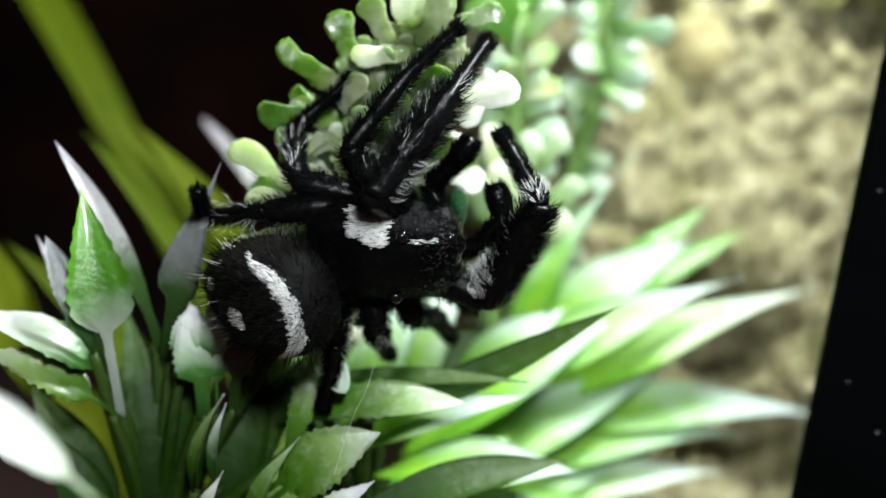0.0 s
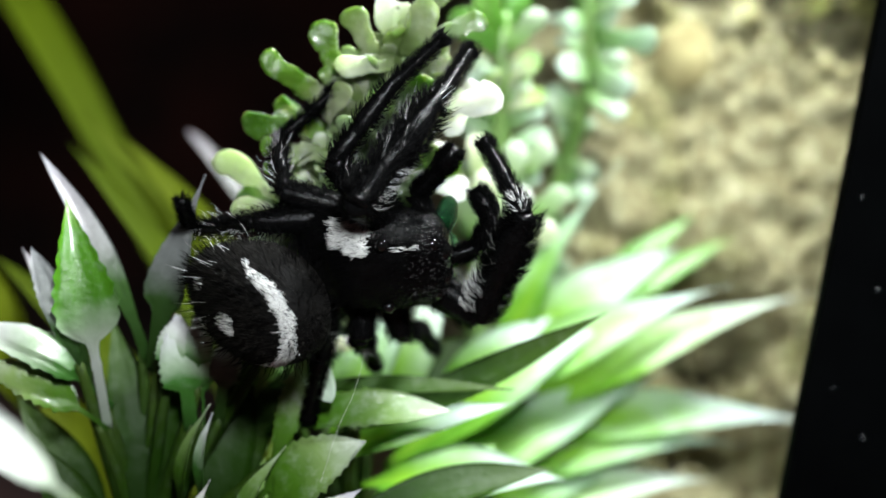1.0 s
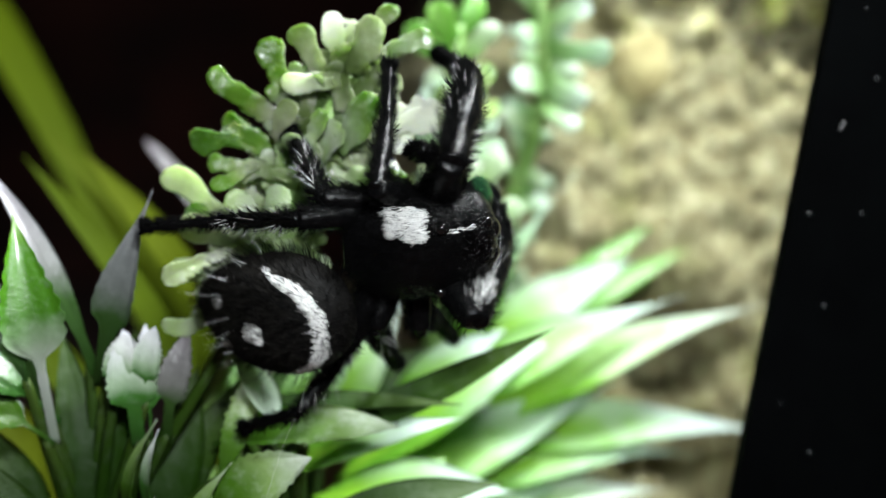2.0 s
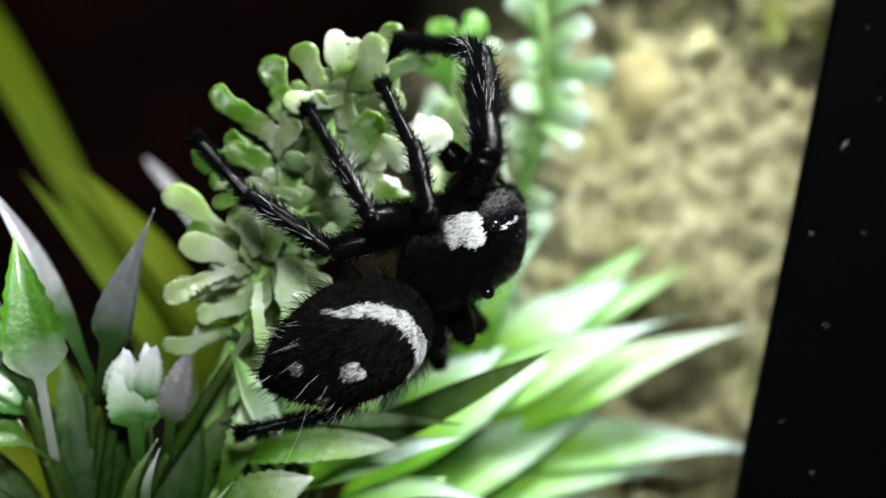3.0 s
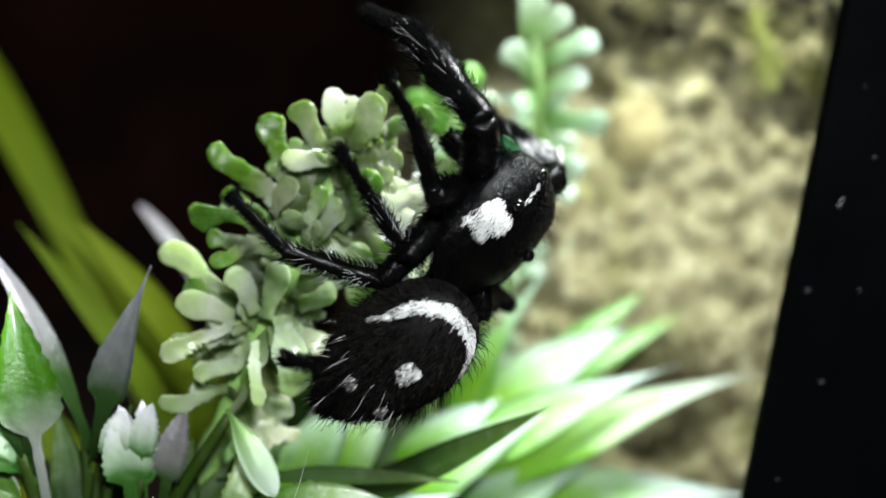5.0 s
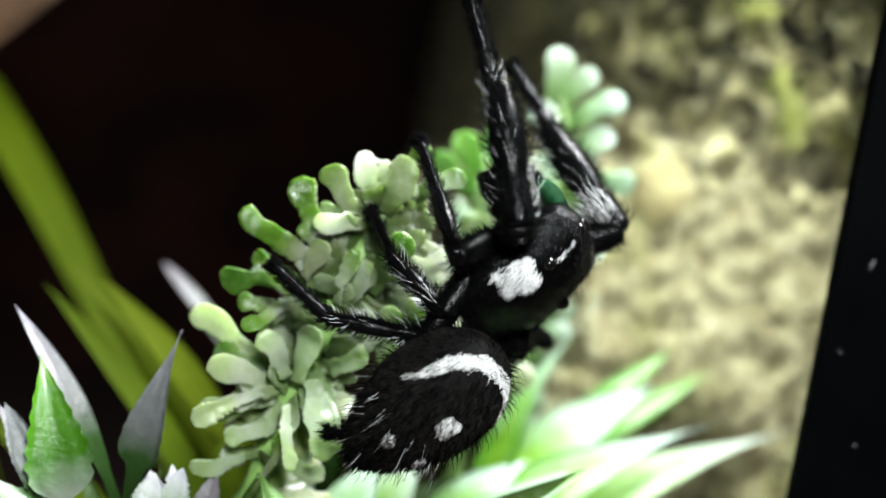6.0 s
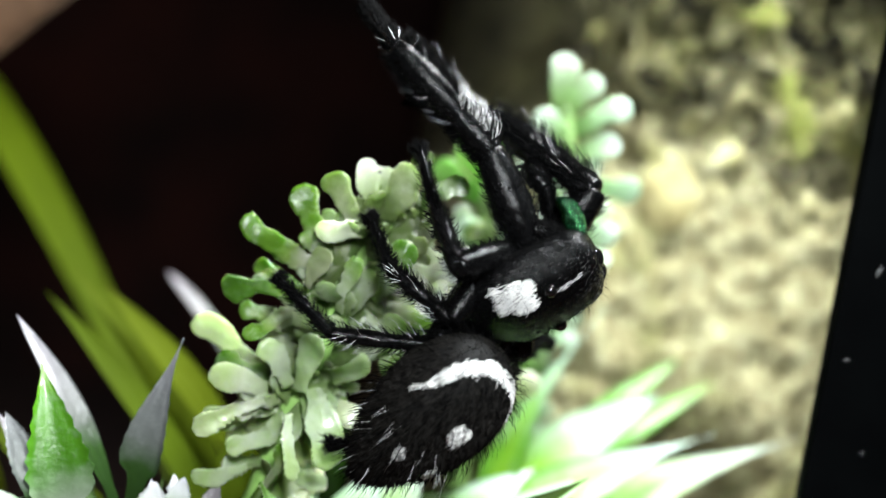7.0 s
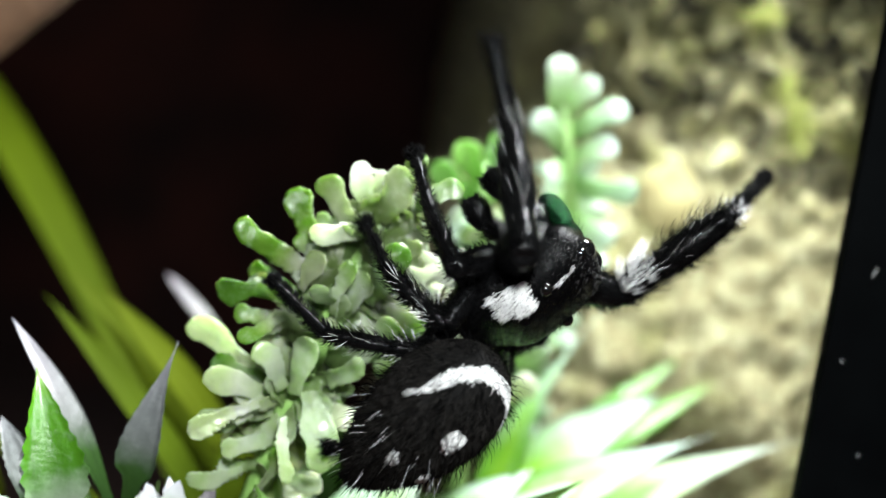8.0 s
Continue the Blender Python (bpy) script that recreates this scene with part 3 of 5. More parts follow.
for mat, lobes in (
        (M_FAN_SHADED, [(V(-5.93, 0.4, -1.62), V(-8.09, -0.4, -0.28), 0.95), (V(-5.25, 0.4, -0.99), V(-6.3, 0.2, 1.26), 1.15), (V(-5.17, -0.2, -2.67), V(-4.34, -0.9, -1.08), 1.0)]),
        (M_FAN_SHADED, [(V(-3.72, 0.2, 0.21), V(-5.3, -0.2, 1.87), 1.15), (V(-3.04, 0.6, 0.7), V(-2.56, -0.2, -1.09), 1.0), (V(-2.65, 0.2, 0.53), V(-2.24, -0.5, 3), 1.35), (V(-2.36, 0.8, 1.98), V(-1.27, 0.4, 3.51), 0.8)]),
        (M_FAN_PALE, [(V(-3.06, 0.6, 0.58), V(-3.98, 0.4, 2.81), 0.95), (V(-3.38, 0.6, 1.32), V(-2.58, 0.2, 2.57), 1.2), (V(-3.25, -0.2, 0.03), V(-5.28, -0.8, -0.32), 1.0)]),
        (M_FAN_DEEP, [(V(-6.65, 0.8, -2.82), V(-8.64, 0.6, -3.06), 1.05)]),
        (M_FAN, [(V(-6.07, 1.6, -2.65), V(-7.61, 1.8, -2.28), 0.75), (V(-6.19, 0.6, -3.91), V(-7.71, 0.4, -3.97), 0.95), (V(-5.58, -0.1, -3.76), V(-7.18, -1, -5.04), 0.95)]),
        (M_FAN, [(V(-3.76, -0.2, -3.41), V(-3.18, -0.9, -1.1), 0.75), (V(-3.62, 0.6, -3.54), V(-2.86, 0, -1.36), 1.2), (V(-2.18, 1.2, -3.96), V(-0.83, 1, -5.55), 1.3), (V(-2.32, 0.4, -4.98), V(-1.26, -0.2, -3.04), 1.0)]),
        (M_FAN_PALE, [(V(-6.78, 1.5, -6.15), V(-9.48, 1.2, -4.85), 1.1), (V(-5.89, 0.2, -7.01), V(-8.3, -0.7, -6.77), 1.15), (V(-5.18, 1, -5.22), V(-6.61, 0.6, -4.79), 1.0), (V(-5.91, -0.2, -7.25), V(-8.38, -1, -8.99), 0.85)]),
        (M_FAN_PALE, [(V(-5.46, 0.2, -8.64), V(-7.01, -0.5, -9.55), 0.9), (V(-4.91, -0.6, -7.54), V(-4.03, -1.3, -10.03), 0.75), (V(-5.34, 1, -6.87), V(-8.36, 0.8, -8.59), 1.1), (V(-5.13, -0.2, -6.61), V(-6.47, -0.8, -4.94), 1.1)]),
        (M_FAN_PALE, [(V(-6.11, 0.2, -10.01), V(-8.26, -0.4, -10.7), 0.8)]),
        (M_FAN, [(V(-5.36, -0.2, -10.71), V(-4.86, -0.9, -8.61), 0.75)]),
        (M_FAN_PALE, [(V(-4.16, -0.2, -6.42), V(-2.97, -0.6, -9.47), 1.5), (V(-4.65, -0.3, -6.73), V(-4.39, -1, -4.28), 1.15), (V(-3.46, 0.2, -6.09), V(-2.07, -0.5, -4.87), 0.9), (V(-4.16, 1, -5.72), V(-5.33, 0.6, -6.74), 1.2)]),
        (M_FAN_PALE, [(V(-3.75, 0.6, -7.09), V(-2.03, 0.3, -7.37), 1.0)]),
        (M_FAN_SHADED, [(V(-3.59, -0.2, -2.93), V(-4.55, -1.2, -2.19), 0.9), (V(-2.62, 0.2, -2.67), V(-1.52, -0.4, 0), 1.3)]),
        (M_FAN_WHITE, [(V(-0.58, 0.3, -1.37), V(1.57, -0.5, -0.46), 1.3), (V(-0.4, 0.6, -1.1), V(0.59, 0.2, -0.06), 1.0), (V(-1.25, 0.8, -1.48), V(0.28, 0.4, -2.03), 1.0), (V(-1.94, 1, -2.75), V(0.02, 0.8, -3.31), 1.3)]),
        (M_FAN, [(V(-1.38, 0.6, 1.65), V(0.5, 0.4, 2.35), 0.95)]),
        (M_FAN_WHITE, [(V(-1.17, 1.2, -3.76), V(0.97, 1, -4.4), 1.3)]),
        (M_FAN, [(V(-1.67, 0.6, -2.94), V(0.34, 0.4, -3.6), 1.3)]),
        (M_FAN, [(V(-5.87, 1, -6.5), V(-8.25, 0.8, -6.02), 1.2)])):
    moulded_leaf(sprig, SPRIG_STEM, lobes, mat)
fill_sprig(sprig, SPRIG_STEM[4:], 22, 5, [M_FAN_SHADED, M_FAN_SHADED, M_FAN], 2.2, 0.85, 0.03, 1.0, 5)
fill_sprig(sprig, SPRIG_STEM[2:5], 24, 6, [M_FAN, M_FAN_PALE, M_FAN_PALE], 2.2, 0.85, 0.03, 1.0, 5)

far_sprig = thing("plastic_sprig", "blurred pale green plastic sprig near the rock wall", "artificial plant")
FAR_STEM = [V(4.01, 22, -43.42), V(4.22, 22, -13.09), V(5.61, 20, -3.62), V(5.97, 17, 1.75), V(5.17, 16, 5.54), V(4.26, 16, 8.75)]
part("stem", tube(FAR_STEM, [0.7, 0.6, 0.5, 0.4, 0.35, 0.3], M_STEM), far_sprig)
for base, tip, w, mat in (
        (V(4.2, 16, 7.61), V(3.81, 15, 10.29), 1.5, M_MINT), (V(4.64, 16, 7.55), V(5.85, 15, 9.51), 1.2, M_MINT), (V(4.96, 16, 6.62), V(7.52, 15, 8.38), 1.4, M_MINT), (V(5.35, 16, 5.29), V(7.44, 15, 6.34), 1.3, M_MINT),
        (V(5.7, 16, 4.23), V(8.74, 15, 4.64), 1.4, M_MINT), (V(4.92, 16, 6.05), V(3.08, 15, 7.31), 1.3, M_MINT), (V(5.13, 16, 4.97), V(4.05, 15, 4.43), 1.5, M_MINT), (V(5.83, 16, 2.84), V(8.11, 15, 2.15), 1.5, M_MINT),
        (V(5.93, 16, 2.3), V(4.14, 15, 2.5), 1.5, M_MINT), (V(5.95, 16, 1.46), V(7.96, 15, 0.73), 1.3, M_MINT)):
    part("leaflet", bulb(base, tip, w, mat), far_sprig)
fill_sprig(far_sprig, FAR_STEM[1:5], 30, 8, [M_MINT], 2.5, 0.95, 0.05, 0.6)
side_sprig = thing("plastic_sprig", "blurred green plastic sprig behind the spider", "artificial plant")
SIDE_STEM = [V(6.99, 16, -39.8), V(2.84, 16, -12.4), V(2.08, 15, -1.24), V(1.54, 14, 1.42), V(1.24, 14, 4.39)]
part("stem", tube(SIDE_STEM, [0.7, 0.6, 0.5, 0.4, 0.3], M_STEM), side_sprig)
for base, tip, w, mat in ((V(1.35, 14, 3.86), V(1.63, 14, 5.98), 1.2, M_VIVID), (V(1.34, 14, 2.49), V(-1.26, 13, 3.86), 1.3, M_VIVID), (V(1.18, 14, 3.28), V(-0.23, 13, 5.14), 1.3, M_VIVID), (V(1.6, 14, 2.54), V(3.06, 13, 4.69), 1.3, M_MINT)):
    part("leaflet", bulb(base, tip, w, mat), side_sprig)
for base, tip, w in ((V(2.02, 13, -6.39), V(0.24, 12, -4.26), 1.3), (V(2.45, 13, -5.77), V(1.66, 12, -3.19), 1.4), (V(3.08, 13, -6.2), V(3.63, 12, -3.62), 1.3), (V(3.44, 13, -6.67), V(5.42, 12, -5.18), 1.3), (V(2.39, 14, -3.87), V(2.88, 13, -1.59), 1.4),
                     (V(1.59, 14, -4.02), V(0.72, 13, -1.72), 1.2), (V(3.99, 14, -4.95), V(5.53, 13, -3.27), 1.3), (V(2.59, 13, -7.93), V(3.43, 12, -6.09), 1.3), (V(3.68, 15, -3.07), V(4.53, 14, -1.26), 1.2)):
    part("leaflet", bulb(base, tip, w, M_BRIGHT), side_sprig)
    part("branchlet", tube([nearest_on(SIDE_STEM, base), base, base.lerp(tip, 0.2)], [0.25, 0.22, 0.2], M_TWIG, "branchlet", 6), side_sprig)
fill_sprig(side_sprig, SIDE_STEM[1:4], 34, 3, [M_BULB, M_MINT, M_MINT], 2.4, 1.1, 0.25, 0.6)

# ---- leafy plants ----
left_plant = thing("frosted_plant", "green plastic plant with white-frosted toothed leaves", "artificial plant")
HEART = V(-9.67, 3, -22.22)
part("stem", tube([V(-6.08, 6, -48.06), V(-8.75, 4, -29.73), HEART, V(-10.05, 3, -17.44)], [1.1, 1.0, 0.9, 0.5], M_STEM), left_plant)
for base, tip, w, up, mat, opt in (
        (V(-11.6, 0.5, -16.37), V(-14.64, -0.8, -7.44), 2.5, V(0.16, -1, 0.23), M_GREENTIP, dict(widest=.55, teeth=.08, end=1.3, stalk=.15, heel=.46)),
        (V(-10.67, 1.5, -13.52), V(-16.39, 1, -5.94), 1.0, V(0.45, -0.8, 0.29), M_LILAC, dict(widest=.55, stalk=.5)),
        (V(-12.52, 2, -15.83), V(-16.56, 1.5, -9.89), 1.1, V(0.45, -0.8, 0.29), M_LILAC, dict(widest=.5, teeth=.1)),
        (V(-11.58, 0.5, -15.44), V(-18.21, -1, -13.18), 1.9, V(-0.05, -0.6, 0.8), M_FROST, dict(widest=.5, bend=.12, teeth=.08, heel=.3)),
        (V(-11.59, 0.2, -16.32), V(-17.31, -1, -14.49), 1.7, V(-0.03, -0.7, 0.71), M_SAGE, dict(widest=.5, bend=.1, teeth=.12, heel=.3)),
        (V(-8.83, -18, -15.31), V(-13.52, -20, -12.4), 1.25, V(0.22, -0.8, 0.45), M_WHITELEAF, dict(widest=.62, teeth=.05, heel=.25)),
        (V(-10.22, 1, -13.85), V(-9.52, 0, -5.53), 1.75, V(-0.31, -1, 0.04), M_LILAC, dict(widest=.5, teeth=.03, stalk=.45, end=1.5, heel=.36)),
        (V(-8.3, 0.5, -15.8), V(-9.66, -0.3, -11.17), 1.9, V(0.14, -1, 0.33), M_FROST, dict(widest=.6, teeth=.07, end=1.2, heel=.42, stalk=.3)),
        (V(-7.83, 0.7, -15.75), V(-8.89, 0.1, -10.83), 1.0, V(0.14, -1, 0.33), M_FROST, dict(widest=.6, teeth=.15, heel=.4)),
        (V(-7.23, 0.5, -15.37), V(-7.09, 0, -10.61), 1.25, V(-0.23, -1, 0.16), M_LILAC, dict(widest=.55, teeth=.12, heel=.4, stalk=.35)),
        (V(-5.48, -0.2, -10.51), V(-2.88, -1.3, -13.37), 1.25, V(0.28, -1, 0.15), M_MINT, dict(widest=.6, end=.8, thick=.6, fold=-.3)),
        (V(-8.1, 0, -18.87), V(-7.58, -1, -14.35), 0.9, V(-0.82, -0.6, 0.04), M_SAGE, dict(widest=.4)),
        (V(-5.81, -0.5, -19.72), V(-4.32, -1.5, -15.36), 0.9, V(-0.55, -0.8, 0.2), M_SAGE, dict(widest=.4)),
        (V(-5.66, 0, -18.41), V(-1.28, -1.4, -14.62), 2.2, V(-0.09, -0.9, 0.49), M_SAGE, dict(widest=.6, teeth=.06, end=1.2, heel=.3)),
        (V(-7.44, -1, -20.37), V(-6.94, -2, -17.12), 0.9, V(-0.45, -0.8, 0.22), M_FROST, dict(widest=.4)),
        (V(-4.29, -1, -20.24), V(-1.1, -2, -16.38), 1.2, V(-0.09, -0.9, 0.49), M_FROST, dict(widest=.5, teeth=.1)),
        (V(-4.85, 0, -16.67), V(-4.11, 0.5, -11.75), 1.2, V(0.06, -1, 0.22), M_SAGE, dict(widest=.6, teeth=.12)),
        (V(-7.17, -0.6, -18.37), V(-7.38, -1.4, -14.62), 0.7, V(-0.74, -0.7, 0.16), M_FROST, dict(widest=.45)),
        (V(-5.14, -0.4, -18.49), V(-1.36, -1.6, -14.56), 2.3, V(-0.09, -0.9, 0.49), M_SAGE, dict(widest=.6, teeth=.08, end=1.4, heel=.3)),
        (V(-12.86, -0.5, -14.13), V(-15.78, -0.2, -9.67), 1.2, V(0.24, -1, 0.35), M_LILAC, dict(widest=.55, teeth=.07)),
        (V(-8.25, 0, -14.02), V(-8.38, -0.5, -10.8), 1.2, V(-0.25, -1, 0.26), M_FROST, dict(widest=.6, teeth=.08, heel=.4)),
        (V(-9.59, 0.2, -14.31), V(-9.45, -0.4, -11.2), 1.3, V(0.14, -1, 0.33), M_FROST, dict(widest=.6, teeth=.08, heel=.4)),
        (V(-8.55, 2, -20.81), V(-9.67, 3, -11.58), 1.9, V(-0.33, -1, 0.14), M_DARKLEAF_SHADED, dict(widest=.5)),
        (V(-9.47, 2, -20.98), V(-12.68, 3, -12.15), 1.9, V(0.26, -1, 0.25), M_DARKLEAF_SHADED, dict(widest=.5)),
        (V(-6.63, 2, -20.92), V(-6.87, 3, -12.49), 2.2, V(-0.04, -1, 0.2), M_DARKLEAF_SHADED, dict(widest=.5)),
        (V(-10.92, 3, -21.97), V(-16.04, 3, -16.15), 2.2, V(0.35, -1, 0.27), M_DARKLEAF_SHADED, dict(widest=.5)),
        (V(-10.97, 1, -21.98), V(-14.36, 0, -17.28), 2.0, V(0.35, -1, 0.27), M_DARKLEAF_SHADED, dict(widest=.5)),
        (V(-7.57, 3, -21.82), V(-4.93, 3, -12.61), 2.2, V(-0.23, -1, 0.16), M_DARKLEAF_SHADED, dict(widest=.5))):
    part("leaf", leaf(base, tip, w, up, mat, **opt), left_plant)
    part("leaf_stalk", tube([HEART, HEART.lerp(Vector(base), 0.6), Vector(base).lerp(Vector(tip), 0.06)], [0.35, 0.3, 0.2], M_DARKLEAF_SHADED, sides=6), left_plant)

right_plant = thing("leafy_plant", "bright green plastic plant with long white-tipped leaves", "artificial plant")
ROOT = V(-0.62, 8, -21.72)
part("stem", tube([V(3.23, 10, -48.71), V(0.3, 9, -29.76), ROOT, V(0.22, 8, -17.91)], [1.3, 1.2, 1.1, 0.6], M_STEM), right_plant)
for base, tip, w, up, mat, opt in (
        (V(-2.52, 3, -15.29), V(7.41, 2, -8.1), 1.5, V(0.08, -0.75, 0.63), M_DARKLEAF_SHADED, dict(widest=.55, bend=-.05, end=1.3)),
        (V(-5.61, 2.5, -13.88), V(4.25, 2, -11.95), 1.0, V(-0.15, -0.6, 0.79), M_DARKLEAF_SHADED, dict(widest=.5, bend=.02)),
        (V(-5.42, 1, -15.28), V(1.84, 0, -13.02), 1.7, V(-0.11, -0.8, 0.59), M_SAGE, dict(widest=.55, teeth=.06)),
        (V(-3.27, 4, -16.82), V(4.5, 4, -12.78), 1.6, V(-0.11, -0.9, 0.59), M_LEAFY, dict(end=1.5, widest=.55)),
        (V(4.18, 14, -13.27), V(8.48, 17.24, -1.4), 2.2, V(-0.65, -0.8, 0.18), M_LEAFY, dict(end=1.9, widest=.42)),
        (V(2.73, 13, -14.52), V(14.97, 17.32, -6.57), 2.8, V(-0.11, -0.9, 0.59), M_LEAFY, dict(end=1.7, widest=.47)),
        (V(4.05, 14, -15.53), V(20.27, 21.56, -6.27), 2.7, V(-0.11, -0.9, 0.59), M_LEAFY, dict(end=1.9, widest=.5)),
        (V(3.13, 14, -16.55), V(21.53, 21.56, -13.02), 2.9, V(-0.13, -0.8, 0.69), M_LEAFY, dict(end=1.8, widest=.54, bend=.08)),
        (V(2.48, 13, -19), V(17.81, 19.48, -14.65), 2.5, V(-0.13, -0.8, 0.69), M_LEAFY, dict(end=1.9, widest=.5, bend=.12)),
        (V(2.32, 12, -21.03), V(16.07, 18, -16.54), 2.2, V(-0.13, -0.8, 0.69), M_LEAFY, dict(end=1.5, widest=.55)),
        (V(5.73, 20, -12.54), V(13.39, 23, -3.39), 1.6, V(-0.09, -0.9, 0.49), M_VIVID, dict(widest=.5)),
        (V(6.31, 20, -12.43), V(15.44, 23, -4.39), 1.5, V(-0.09, -0.9, 0.49), M_VIVID, dict(widest=.5)),
        (V(3.63, 17, -12.89), V(12.4, 20, -5.3), 2.8, V(-0.09, -0.9, 0.49), M_LEAFY, dict(end=1.5, widest=.55)),
        (V(1.12, 12, -14.68), V(6.25, 14, -9.53), 2.2, V(-0.09, -0.9, 0.49), M_LEAFY, dict(end=1.5, widest=.55)),
        (V(-1.24, 6, -17.8), V(7.54, 7, -16.08), 2.4, V(-0.11, -0.9, 0.59), M_LEAFY, dict(end=1.5, widest=.55, bend=.12)),
        (V(-1.07, 7, -18.99), V(4.38, 8, -15.31), 1.6, V(-0.11, -0.9, 0.59), M_VIVID, dict(widest=.5)),
        (V(-2.55, 1, -19.45), V(6.57, 3, -15.03), 1.9, V(-0.13, -0.8, 0.69), M_DARKLEAF_SHADED, dict(widest=.5, bend=.1)),
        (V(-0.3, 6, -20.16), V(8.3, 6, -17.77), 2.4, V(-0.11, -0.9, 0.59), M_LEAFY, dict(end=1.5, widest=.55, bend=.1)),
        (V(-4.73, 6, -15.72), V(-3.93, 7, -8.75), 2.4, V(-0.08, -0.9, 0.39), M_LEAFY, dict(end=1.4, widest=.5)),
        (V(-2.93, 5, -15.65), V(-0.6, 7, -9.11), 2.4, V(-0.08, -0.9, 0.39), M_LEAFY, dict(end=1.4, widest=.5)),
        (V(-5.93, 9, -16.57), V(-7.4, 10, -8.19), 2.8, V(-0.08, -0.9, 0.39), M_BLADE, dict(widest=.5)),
        (V(-3.74, 10, -16.36), V(-3.72, 11, -5.98), 3.0, V(-0.08, -0.9, 0.39), M_DARKLEAF_SHADED, dict(widest=.5)),
        (V(-6.73, 11, -15.03), V(-5.33, 11, -3.12), 3.0, V(-0.08, -0.9, 0.39), M_DARKLEAF_SHADED, dict(widest=.5)),
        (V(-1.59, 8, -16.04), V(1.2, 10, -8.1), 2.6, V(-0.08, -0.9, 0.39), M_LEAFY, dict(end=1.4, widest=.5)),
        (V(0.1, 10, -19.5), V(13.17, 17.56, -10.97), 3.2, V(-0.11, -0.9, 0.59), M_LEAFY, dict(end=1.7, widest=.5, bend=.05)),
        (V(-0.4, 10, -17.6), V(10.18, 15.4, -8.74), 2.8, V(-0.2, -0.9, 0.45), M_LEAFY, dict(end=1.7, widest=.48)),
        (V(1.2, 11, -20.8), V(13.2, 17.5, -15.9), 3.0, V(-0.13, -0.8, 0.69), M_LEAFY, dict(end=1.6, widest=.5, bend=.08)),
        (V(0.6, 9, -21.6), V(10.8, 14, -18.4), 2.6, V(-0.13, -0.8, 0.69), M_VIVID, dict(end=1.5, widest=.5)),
        (V(-1.83, 12, -16.33), V(3.72, 14, -10.84), 2.6, V(-0.08, -0.9, 0.39), M_DARKLEAF_SHADED, dict(widest=.5)),
        (V(-2.68, 12, -17.58), V(-1.26, 14, -10.94), 2.6, V(-0.08, -0.9, 0.39), M_DARKLEAF_SHADED, dict(widest=.5)),
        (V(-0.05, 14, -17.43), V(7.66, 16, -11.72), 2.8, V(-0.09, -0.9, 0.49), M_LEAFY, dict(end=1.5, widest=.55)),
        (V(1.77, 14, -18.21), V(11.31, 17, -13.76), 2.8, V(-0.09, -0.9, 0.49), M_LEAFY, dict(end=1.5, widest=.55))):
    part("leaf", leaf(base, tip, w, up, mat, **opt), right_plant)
    part("leaf_stalk", tube([ROOT, ROOT.lerp(Vector(base), 0.6), Vector(base).lerp(Vector(tip), 0.06)], [0.4, 0.35, 0.25], M_DARKLEAF_SHADED, sides=6), right_plant)

blades = thing("blade_plant", "yellow-green plastic plant with long strap leaves", "artificial plant")
FOOT = V(-5.92, 16, -22.54)
part("stem", tube([V(-2.03, 18, -42.55), FOOT, V(-7.51, 16, -17.21)], [1.4, 1.2, 0.6], M_STEM), blades)
for base, tip, w, up, mat, opt in (
        (V(-7.2, 26, -22.3), V(-49.8, 55, 16.8), 2.7, V(0.45, -0.8, 0.29), M_BLADE, dict(widest=.5)),
        (V(-6.51, 15, -17.38), V(-18.09, 13, -5.63), 1.5, V(0.45, -0.8, 0.29), M_BLADE, dict(widest=.5)),
        (V(-6.33, 17, -16.61), V(-18.39, 16, -3.94), 1.5, V(0.45, -0.8, 0.29), M_BLADE, dict(widest=.5)),
        (V(-6.13, 16, -14.13), V(-16.18, 15, -4.76), 1.6, V(0.45, -0.8, 0.29), M_BLADE, dict(widest=.5)),
        (V(-8, 20, -9.8), V(-13.84, 21, -3.99), 0.75, V(0.32, -0.8, 0.47), M_LILAC, dict(widest=.6, end=.8)),
        (V(-9.35, 13, -19.7), V(-20.43, 12, -11.42), 2.0, V(0.32, -0.8, 0.47), M_BLADE, dict(widest=.5)),
        (V(-17.05, 12, -19.2), V(-23.52, 12, -10.09), 3.0, V(0.32, -0.8, 0.47), M_BLADE, dict(widest=.5)),
        (V(-10.82, 10, -23.05), V(-17.07, 10, -16.23), 3.0, V(0.12, -0.8, 0.43), M_BLADE, dict(widest=.5))):
    part("leaf", leaf(base, tip, w, up, mat, thick=0.4, **opt), blades)
    part("leaf_stalk", tube([FOOT, FOOT.lerp(Vector(base), 0.6), Vector(base).lerp(Vector(tip), 0.06)], [0.5, 0.4, 0.3], M_BLADE, sides=6), blades)

silk = thing("silk_thread", "thin pale silk thread hanging under the spider", "silk")
part("thread", tube([V(-1.91, -3, -11.02), V(-2.06, -3, -12.7), V(-2.41, -2.6, -14.15), V(-2.77, -2, -17.01), V(-2.92, -1, -19.06)], [0.005] * 5, M_SILK, "thread", 5), silk)


